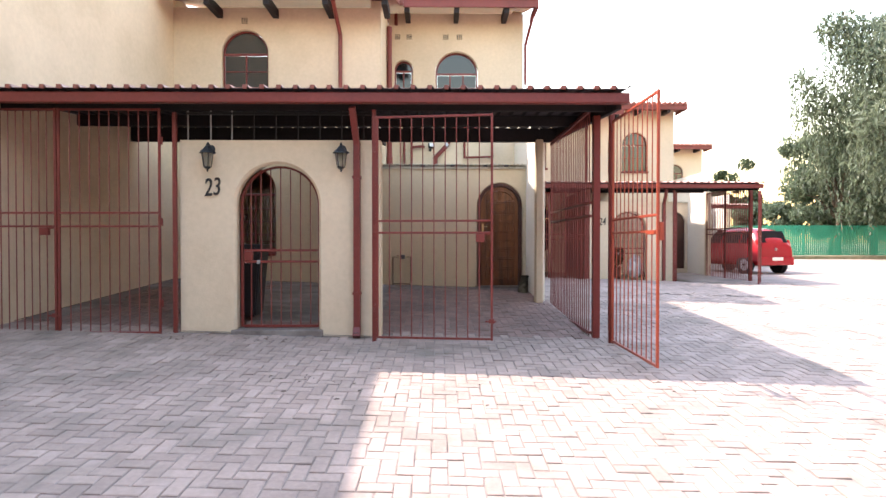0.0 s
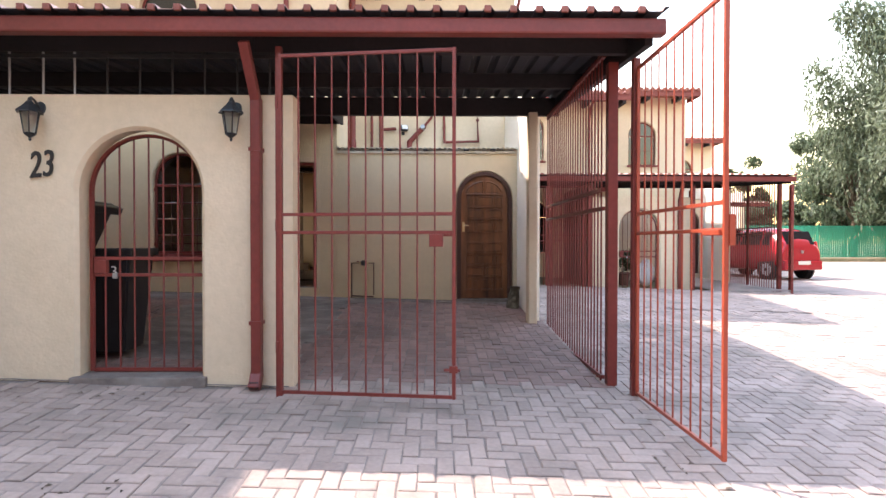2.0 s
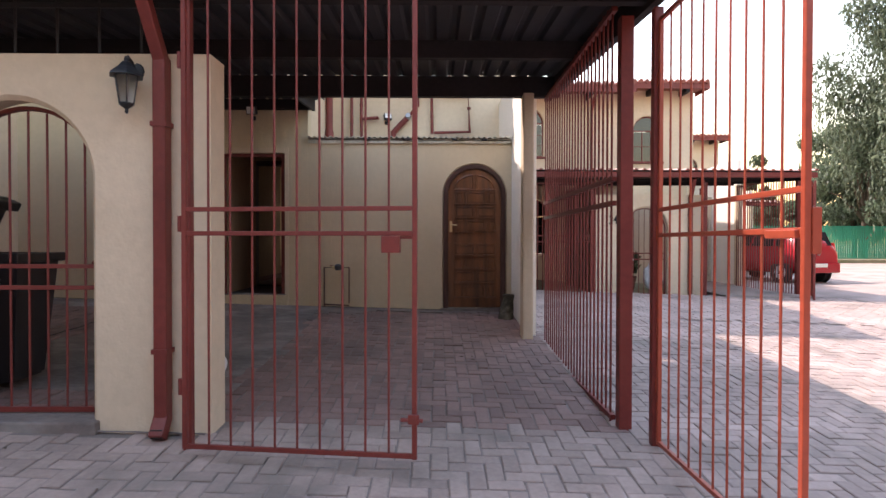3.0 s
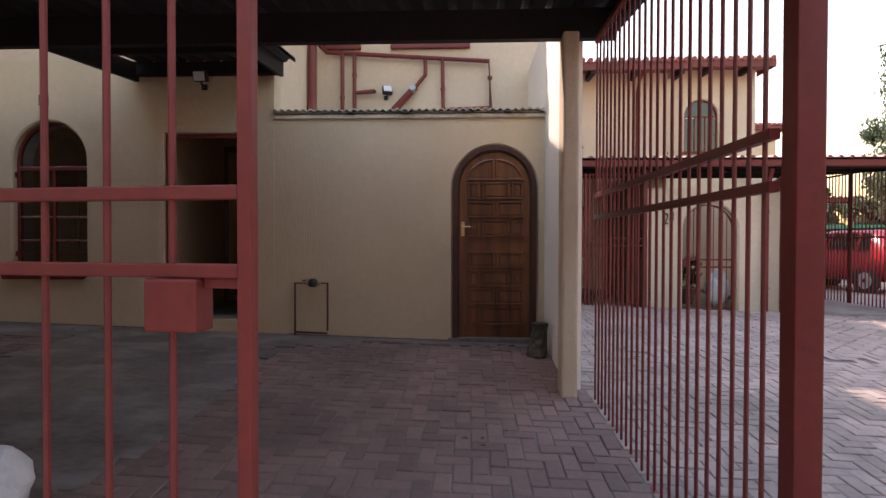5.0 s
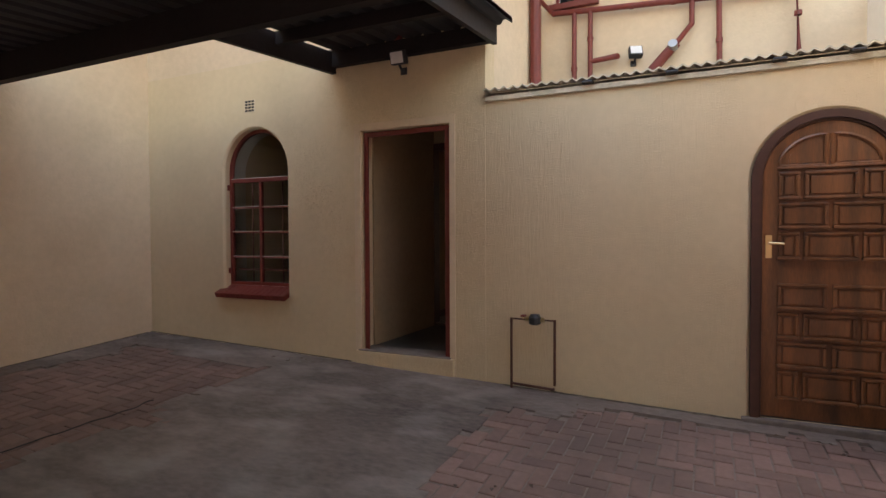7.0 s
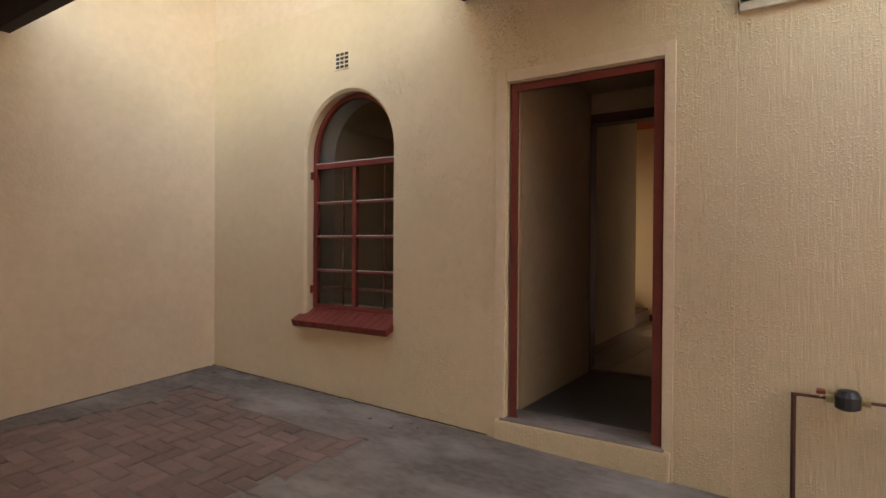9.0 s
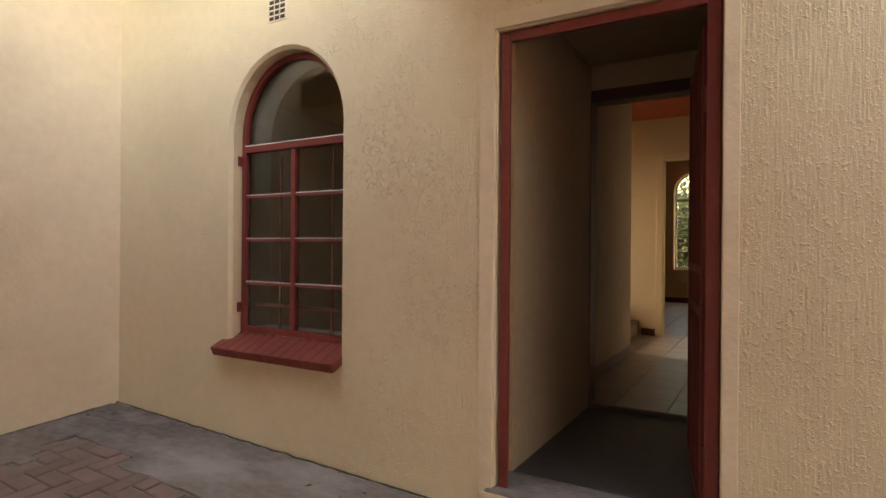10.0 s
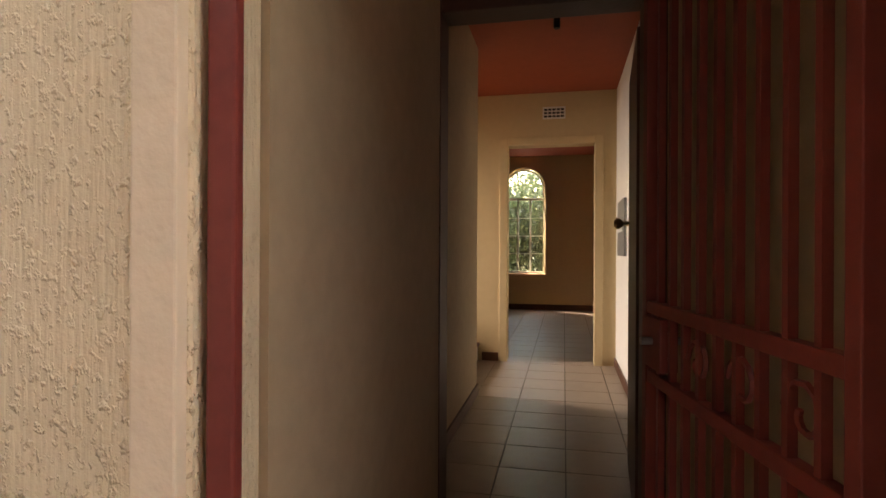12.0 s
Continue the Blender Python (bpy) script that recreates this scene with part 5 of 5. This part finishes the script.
# ---- the next houses ----
O2, O3 = (7.45, 9.2, -0.09), (12.95, 18.4, -0.1)
house(O2, 2, False)
carport(O2, 1.68, "carport roof of the next house with red gutter", True)
steel_front(O2, "24", False)
facade_pipe(O2)
house(O3, 3, False)
facade_pipe(O3)
carport(O3, 1.0, "carport roof of the last house with red gutter")
for o in (O2, O3):
    ua, ub, zb, zt, _ = DOORWAY
    structure("dark_door", boxes((ua + o[0], ub + o[0], YB + 0.12 + o[1], YB + 0.16 + o[1], 0.5, zt + o[2])), DARKDOOR, "dark back door of the next house, closed", "door")
    arched_sash("window_lower", o, LOW_WIN, YB + 0.13, "arched steel window with red frame on the ground floor", 2, 4, 2.46, glass=DARKGLASS)
    structure("store_door_far", boxes((WOOD_DOOR[0] + o[0], WOOD_DOOR[1] + o[0], YB + 0.1 + o[1], YB + 0.15 + o[1], 0.3, WOOD_DOOR[3] + 0.1 + o[2])), DARKDOOR, "dark arched store door of the next house", "door")
    structure("party_wall", wall_mesh(5.6 + o[1], YB + o[1], 0.0, 6.2, XL + o[0], XL - 0.22 + o[0], along="y"), CREAM, "cream plaster party wall between two houses")
g = gate_leaf(1.36, 2.6, RED, 9, "red steel bar gate leaf of the next house, folded back", rails=(1.26, 1.40), thick=0.011)
place(g, pose(-0.70 + O2[0], 6.6 + O2[1], 0.3, 0, 0, 70))
g = gate_leaf(1.30, 2.6, RED, 11, "red steel bar gate leaf of the next house, open", rails=(1.26, 1.40), thick=0.011)
place(g, pose(1.83 + O2[0], 6.8 + O2[1], 0.25, 0, 0, -122))
for x, turn in ((-5.29, 0), (-3.24, 180)):
    g = gate_leaf(1.06, 2.6, RED, 8, "red steel bar gate leaf of the next house, closed", rails=(1.26, 1.40), thick=0.011)
    place(g, pose(x + O2[0], 6.68 + O2[1], 0.3, 0, 0, turn))


def pot_plant(x, y):
    root = empty("pot_plant", x, y, ground(x, y))
    part("pot", lathe(bmesh.new(), [(0.12, 0.0), (0.17, 0.28), (0.19, 0.3), (0.17, 0.33), (0.15, 0.3)], 14), PIPEBROWN, root)
    v, f = leaf_cloud([(0, 0, 0.55, 0.25), (0.1, 0, 0.75, 0.18)], 0.12, 90, 1.0, 8, 1.5)
    mesh_object("leaves", v, f, LEAFD, root)
    part("stem", tube(bmesh.new(), (0, 0, 0.28), (0.05, 0, 0.7), 0.012), BARK, root)
    tagged(root, "potted plant in a brown pot behind the arched gate", "plant")


pot_plant(5.25, 16.5)
bm = bmesh.new()
bmesh.ops.create_icosphere(bm, subdivisions=3, radius=0.3)
for v in bm.verts:
    v.co = Vector((v.co.x * 0.75, v.co.y * 0.6, v.co.z * 1.15 + 0.33)) * (1 + 0.18 * noise.noise(v.co * 7))
    v.co.z = max(v.co.z, 0.0)
bag = tagged(link_mesh("rubbish_bag", bm, PLASTICW), "full white plastic bag behind the arched gate", "bag")
bag.location = (5.85, 16.55, ground(5.8, 16.5))


# ---- red hatchback ----
def car():
    root = empty("hatchback_car", 11.44, 21.35, ground(11.4, 21.3), 16)
    # cross-sections along the length (y forward): y, half width low, half width high, floor, belt, roof, half roof
    bm = bmesh.new()
    rows = []
    for y, wl, wb, z0, zb_, zr, wr in ((-1.74, 0.70, 0.70, 0.42, 0.70, 0.72, 0.60), (-1.78, 0.74, 0.76, 0.32, 0.88, 0.95, 0.60), (-1.70, 0.79, 0.80, 0.24, 0.93, 1.12, 0.58), (-1.45, 0.80, 0.81, 0.22, 0.94, 1.44, 0.54),
                                       (-1.1, 0.80, 0.82, 0.20, 0.94, 1.50, 0.55), (-0.3, 0.80, 0.82, 0.20, 0.93, 1.52, 0.56), (0.25, 0.80, 0.82, 0.20, 0.92, 1.48, 0.55), (0.75, 0.80, 0.81, 0.20, 0.92, 1.15, 0.60),
                                       (1.05, 0.79, 0.80, 0.20, 0.90, 0.96, 0.62), (1.5, 0.76, 0.76, 0.22, 0.80, 0.83, 0.55), (1.72, 0.66, 0.68, 0.28, 0.66, 0.68, 0.50), (1.78, 0.55, 0.58, 0.36, 0.55, 0.56, 0.45)):
        zm = (z0 + zb_) / 2
        rows.append([bm.verts.new(p) for p in ((-wl, y, z0), (-wb - 0.015, y, zm), (-wb, y, zb_), (-wr, y, zr - 0.03), (-wr * 0.7, y, zr), (wr * 0.7, y, zr), (wr, y, zr - 0.03), (wb, y, zb_), (wb + 0.015, y, zm), (wl, y, z0))])
    for a, b in zip(rows, rows[1:]):
        for k in range(9):
            bm.faces.new((a[k], a[k + 1], b[k + 1], b[k]))
        bm.faces.new((a[9], a[0], b[0], b[9]))
    bm.faces.new(rows[0])
    bm.faces.new(rows[-1])
    body = part("body", bm, CARRED, root)
    for p in body.data.polygons:
        p.use_smooth = True
    sub = body.modifiers.new("round", "SUBSURF")
    sub.levels = sub.render_levels = 1
    # glass
    for sgn in (-1, 1):
        b = bmesh.new()
        for y0, y1, t0, t1 in ((-1.28, -1.02, -1.18, -0.98), (-0.90, -0.14, -0.86, -0.16), (-0.03, 0.66, -0.05, 0.26)):
            f = [(sgn * 0.815, y0, 1.0), (sgn * 0.815, y1, 1.0), (sgn * 0.61, t1, 1.38), (sgn * 0.61, t0, 1.38)]
            q = [b.verts.new(p) for p in f] + [b.verts.new((p[0] - sgn * 0.03, p[1], p[2])) for p in f]
            b.faces.new(q[:4])
            b.faces.new(q[4:])
            for k in range(4):
                b.faces.new((q[k], q[(k + 1) % 4], q[4 + (k + 1) % 4], q[4 + k]))
        part("side_window", b, CARGLASS, root)
    part("rear_window", box(bmesh.new(), -0.56, 0.56, -0.012, 0.012, -0.22, 0.22, bevel=0.01, m=pose(0, -1.62, 1.2, -30, 0, 0)), CARGLASS, root)
    part("windscreen", box(bmesh.new(), -0.56, 0.56, -0.012, 0.012, -0.3, 0.3, bevel=0.01, m=pose(0, 0.54, 1.27, 52, 0, 0)), CARGLASS, root)
    part("rear_bumper", boxes((-0.76, 0.76, -1.86, -1.70, 0.28, 0.56), bevel=0.05), CARRED, root)
    part("number_plate", boxes((-0.24, 0.24, -1.872, -1.858, 0.44, 0.54), bevel=0.003), PLATEY, root, "pale number plate")
    for sgn in (-1, 1):
        part("tail_light", box(bmesh.new(), -0.045, 0.045, -0.05, 0.05, -0.13, 0.13, bevel=0.02, m=pose(sgn * 0.685, -1.665, 0.97, -16, 0, 0)), LIGHTRED, root, "red tail light")
        part("mirror", boxes((sgn * 0.93 - 0.09, sgn * 0.93 + 0.09, 0.42, 0.5, 0.95, 1.07), bevel=0.03), CARRED, root)
    part("badge", tube(bmesh.new(), (0, -1.80, 0.80), (0, -1.765, 0.80), 0.045, 14), ALLOY, root)
    for x in (-0.72, 0.72):
        for y in (-1.2, 1.15):
            wh = part("wheel", tube(bmesh.new(), (x - 0.09, y, 0.29), (x + 0.09, y, 0.29), 0.29, 24), RUBBER, root)
            sx = 0.092 if x > 0 else -0.092
            part("rim", tube(bmesh.new(), (x + sx * 0.98, y, 0.29), (x + sx * 1.08, y, 0.29), 0.19, 20), ALLOY, wh)
            part("hub", tube(bmesh.new(), (x + sx * 1.08, y, 0.29), (x + sx * 1.15, y, 0.29), 0.05, 10), BLACK, wh)
            part("wheel_arch", tube(bmesh.new(), (x + sx * 0.4, y, 0.30), (x + sx * 0.99, y, 0.30), 0.345, 24), BLACK, root)
    root.scale = (1, 1, 1.1)
    return tagged(root, "small red hatchback parked on the paving", "car")


car()


# ---- trees, fence, distance ----
def tree(x, y, h, r, seed, mat, weep, label, clumps=34, leaves=260, size=0.3):
    rnd = random.Random(seed)
    root = empty("tree", x, y, ground(x, y) - 0.09)
    bm = bmesh.new()
    tube(bm, (0, 0, 0), (0.25, 0.1, h * 0.32), 0.028 * h, 9, 0.02 * h)
    spots = []
    for k in range(clumps):
        a, q = rnd.uniform(0, 6.283), rnd.random() ** 0.6
        zz = rnd.uniform(0.34, 0.95)
        rr = r * q * math.sqrt(max(0.12, 1 - (2 * zz - 1.15) ** 2))
        p = (rr * math.cos(a), rr * math.sin(a), h * zz)
        if k < 16:
            mid = (p[0] * 0.45, p[1] * 0.45, h * (0.3 + 0.35 * zz))
            tube(bm, (0.25, 0.1, h * 0.3), mid, 0.012 * h, 6, 0.007 * h)
            tube(bm, mid, p, 0.007 * h, 5, 0.002 * h)
        spots.append((*p, r * rnd.uniform(0.16, 0.3)))
    part("trunk", bm, BARK, root)
    v, f = leaf_cloud(spots, size, leaves, 1.0, seed, 1.3)
    if weep:          # hanging strands
        for sx, sy, sz, sr in spots:
            for _ in range(16):
                a = rnd.uniform(0, 6.283)
                px, py, pz = sx + sr * math.cos(a) * rnd.random(), sy + sr * math.sin(a) * rnd.random(), sz
                drop = rnd.uniform(0.12, 0.34) * h
                n = int(drop / 0.16)
                for i in range(n):
                    c = Vector((px + 0.1 * math.sin(i * 0.7 + a), py + 0.1 * math.cos(i * 0.9), pz - i * 0.16))
                    if c.z < 0.09 * h:
                        break
                    e = Vector((rnd.uniform(-0.13, 0.13), rnd.uniform(-0.13, 0.13), -0.26))
                    s_ = Vector((0.05 * math.cos(a + i), 0.05 * math.sin(a + i), 0.0))
                    b = len(v)
                    v += [c, c + e * 0.5 + s_, c + e, c + e * 0.5 - s_]
                    f.append((b, b + 1, b + 2, b + 3))
    mesh_object("crown", v, f, mat, root)
    return tagged(root, label, "tree")


tree(29.2, 33.0, 16.0, 6.5, 3, LEAF, True, "large weeping willow with pale green hanging leaves", clumps=90, leaves=240, size=0.3)
tree(27.9, 38.9, 8.8, 3.9, 21, LEAFB, False, "bushy green tree with a forked trunk behind the green fence", clumps=60, leaves=230, size=0.28)
for x, y, h, r, seed in ((29.6, 42.0, 5.2, 3.2, 31), (34.0, 41.6, 5.4, 3.4, 32), (38.4, 42.0, 5.6, 3.6, 33), (25.6, 44.0, 4.2, 2.4, 34)):
    tree(x, y, h, r, seed, LEAFB, False, "low bushy green tree close behind the green fence", clumps=34, leaves=200, size=0.3)
tree(33.6, 43.0, 8.0, 4.0, 16, LEAFB, False, "bushy green tree behind the green fence", clumps=46, leaves=260, size=0.3)
tree(39.0, 46.0, 8.5, 5.0, 10, LEAFB, False, "bushy green tree behind the green fence", clumps=40, leaves=220, size=0.35)
tree(29.3, 55.0, 9.4, 2.6, 12, LEAFD, False, "dark green tree beyond the houses", clumps=30, leaves=200, size=0.35)
tree(47.0, 47.0, 9.0, 6.0, 14, LEAFB, False, "bushy green tree behind the green fence", clumps=40, leaves=200, size=0.4)
fence = empty("green_fence", 20.0, 38.0, ground(20, 38) + 0.2)
for k in range(14):
    part("post", boxes((k * 2.5 - 0.04, k * 2.5 + 0.04, -0.04, 0.04, 0, 2.1), bevel=0.01), FENCEM, fence)
    if k < 13:
        for z in (0.25, 1.85):
            part("rail", boxes((k * 2.5 + 0.04, k * 2.5 + 2.46, -0.02, 0.02, z, z + 0.05)), FENCEM, fence)
first = part("slat", boxes((-0.055, 0.055, -0.012, 0.012, -0.1, 2.05)), FENCEM, fence)
first.location = (0.12, -0.035, 0)
copies(first, fence, [(0.12 + 0.14 * k, -0.035, 0) for k in range(1, 232)])
tagged(fence, "bright green slatted fence along the yard", "fence")
verge = structure("verge", boxes((19.0, 60.0, 36.0, 38.4, 0.1, 0.56), bevel=0.05), GRASSM, "low dry verge in front of the green fence", "ground")


# ---- worn cement over the pavers ----
def cement(x, y):
    n = 0.25 * noise.noise(Vector((x * 1.3, y * 1.3, 0))) + 0.12 * noise.noise(Vector((x * 4, y * 4, 3)))
    if y > YB - 0.02 or y < 7.3:
        return False
    return (-3.15 + n < x < -0.88 + n and y > 7.6) or x < -5.0 + n or (y > 10.95 + n * 0.8 and x < -0.3 + n) or y > 11.25 + n * 0.6


STEP = 0.09
verts, faces, index = [], [], {}
for j in range(int((YB - 7.2) / STEP) + 1):
    for i in range(int((XR - XL) / STEP)):
        x, y = XL + 0.005 + i * STEP, 7.2 + j * STEP
        if not cement(x + STEP / 2, y + STEP / 2):
            continue
        ring = []
        for a, b in ((0, 0), (1, 0), (1, 1), (0, 1)):
            key = (i + a, j + b)
            if key not in index:
                index[key] = len(verts)
                xx, yy = x + a * STEP, min(y + b * STEP, YB - 0.002)
                w = Vector((xx * 6, yy * 6, 1))
                verts.append((xx + 0.03 * noise.noise(w), yy + (0.03 * noise.noise(w + Vector((9, 0, 0))) if yy < YB - 0.05 else 0), ground(xx, yy) + 0.006 + 0.004 * noise.noise(w * 0.4)))
            ring.append(index[key])
        faces.append(ring)
bm = bmesh.new()
vs = [bm.verts.new(v) for v in verts]
for ring in faces:
    bm.faces.new([vs[k] for k in ring])
ext = bmesh.ops.extrude_face_region(bm, geom=list(bm.faces))
bmesh.ops.translate(bm, vec=(0, 0, -0.03), verts=[v for v in ext["geom"] if isinstance(v, bmesh.types.BMVert)])
structure("cement_apron", bm, CONCRETE, "worn grey cement smeared over the pavers", "floor")

# dirt and moss gathered at the foot of the walls, and a crack across the cement
def ribbon(name, points, width, mat, label, category):
    v, f = [], []
    for k, (x, y) in enumerate(points):
        a = Vector(points[min(k + 1, len(points) - 1)]) - Vector(points[max(k - 1, 0)])
        side = Vector((-a.y, a.x)).normalized()
        w = width * (0.35 + 0.9 * abs(noise.noise(Vector((x * 5, y * 5, 2)))))
        for q, h in ((-w, 0.007), (0, 0.014), (w, 0.007)):
            v.append(Vector((x + side.x * q, y + side.y * q, ground(x, y) + h)))
    for k in range(len(points) - 1):
        b = k * 3
        f += [(b, b + 1, b + 4, b + 3), (b + 1, b + 2, b + 5, b + 4)]
    tagged(mesh_object(name, v, f, mat), label, category, kind="stuff")


ribbon("wall_foot_dirt", [(-1.0 + 0.03 * k, YB - 0.03 - 0.012 * noise.noise(Vector((k * 0.3, 0, 0)))) for k in range(92)], 0.035, STUMPM, "dark moss and dirt at the foot of the wall", "moss")
ribbon("wall_foot_dirt", [(-5.45 + 0.03 * k, YB - 0.012 - 0.01 * noise.noise(Vector((k * 0.3, 5, 0)))) for k in range(98)], 0.016, STUMPM, "dark dirt at the foot of the wall", "moss")
ribbon("wall_foot_dirt", [(XL + 0.014 + 0.01 * noise.noise(Vector((k * 0.3, 9, 0))), 7.1 + 0.03 * k) for k in range(144)], 0.016, STUMPM, "dark dirt at the foot of the wall", "moss")
ribbon("wall_foot_dirt", [(-3.1 + 0.03 * k, YF - 0.02 - 0.015 * noise.noise(Vector((k * 0.3, 12, 0)))) for k in range(80)], 0.022, CONCRETE, "rough cement at the foot of the entrance wall", "cement")
ribbon("floor_crack", [(-3.42 + 0.05 * noise.noise(Vector((k * 0.2, 15, 0))) + 0.002 * k, 8.3 + 0.03 * k) for k in range(55)], 0.008, BLACK, "dark crack across the cement", "crack")

# dry leaves and crumbs lying about
rnd = random.Random(23)
for k, (x, y, c) in enumerate(((-1.28, 5.10, 9), (1.9, 5.56, 5), (-0.96, 4.76, 5), (-3.0, 6.5, 12), (0.6, 4.4, 3), (2.2, 5.1, 4), (-2.0, 6.45, 10), (1.2, 11.2, 8), (-0.3, 11.2, 6), (-3.2, 11.3, 6), (-5.3, 11.2, 8), (1.0, 8.9, 4), (3.4, 5.2, 3), (-0.5, 9.8, 4))):
    v, f = [], []
    for _ in range(c):
        px, py = x + rnd.gauss(0, 0.16), y + rnd.gauss(0, 0.09)
        a, s_ = rnd.uniform(0, 6.28), rnd.uniform(0.012, 0.032)
        b = len(v)
        for dx, dy, dz in ((-1, 0, 0.004), (0, 0.5, 0.010), (1, 0, 0.006), (0, -0.5, 0.014)):
            v.append(Vector((px + s_ * (dx * math.cos(a) - dy * math.sin(a)), py + s_ * (dx * math.sin(a) + dy * math.cos(a)), ground(px, py) + dz)))
        f.append((b, b + 1, b + 2, b + 3))
    tagged(mesh_object("leaf_litter", v, f, BARK), "few dry brown leaves lying on the paving", "leaf litter", kind="stuff")

# ---- brick pavers laid in herringbone ----
W, GAP = 0.104, 0.0042
rnd = random.Random(11)


def brick_shape(lx, ly):
    g_, e = GAP, 0.007
    a = [(g_, g_, -0.013), (lx - g_, g_, -0.013), (lx - g_, ly - g_, -0.013), (g_, ly - g_, -0.013),
         (g_, g_, -0.004), (lx - g_, g_, -0.004), (lx - g_, ly - g_, -0.004), (g_, ly - g_, -0.004),
         (g_ + e, g_ + e, 0.0), (lx - g_ - e, g_ + e, 0.0), (lx - g_ - e, ly - g_ - e, 0.0), (g_ + e, ly - g_ - e, 0.0)]
    f = [(8, 9, 10, 11)] + [(k, (k + 1) % 4, 4 + (k + 1) % 4, 4 + k) for k in range(4)] + [(4 + k, 4 + (k + 1) % 4, 8 + (k + 1) % 4, 8 + k) for k in range(4)]
    return a, f


pave = tagged(new("pavement_bricks"), "clay brick pavers laid in a herringbone pattern", "pavement", kind="structure")
shapes = [brick_shape(2 * W, W), brick_shape(W, 2 * W)]
single = []
for k in range(2):
    me = bpy.data.meshes.new("brick")
    me.from_pydata(shapes[k][0], [], shapes[k][1])
    me.materials.append(PAVER)
    single.append(me)
allv, allf, inv, inf = [], [], [], []
for j in range(int((PY1 - PY0) / W)):
    for i in range(int((PX1 - PX0) / W)):
        k = (i - j) % 4
        if k not in (0, 3):
            continue
        x, y = PX0 + i * W, PY0 + j * W
        if (y > YB - 0.2 and x < XR + 0.15) or y > 15.45 or x > 9.4:
            continue
        if -3.13 - 0.2 < x < -0.75 and YF - 0.15 < y < YF + 0.15:
            continue
        if cement(x + W / 2, y + W / 2) and cement(x + W * 1.2, y + W * 1.2):
            continue
        h = ground(x, y) + rnd.uniform(-0.0035, 0.0035)
        kind = 0 if k == 0 else 1
        rot = Euler((radians(rnd.gauss(3.3, 0.5)), radians(1.7 + rnd.gauss(0, 0.5)), radians(rnd.gauss(0, 1.2)))).to_matrix()
        if -0.6 < x < 2.2 and 3.4 < y < 5.6:
            ob = new("brick", single[kind])
            ob.parent = pave
            ob.matrix_local = Matrix.Translation((x, y, h)) @ rot.to_4x4()
            continue
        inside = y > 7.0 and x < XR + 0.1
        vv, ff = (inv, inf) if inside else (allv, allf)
        b = len(vv)
        vv += [Vector((x, y, h)) + rot @ Vector(c) for c in shapes[kind][0]]
        ff += [tuple(b + q for q in f) for f in shapes[kind][1]]
rest = mesh_object("brick_field", allv, allf, PAVER, pave)
tagged(rest, kind="stuff")
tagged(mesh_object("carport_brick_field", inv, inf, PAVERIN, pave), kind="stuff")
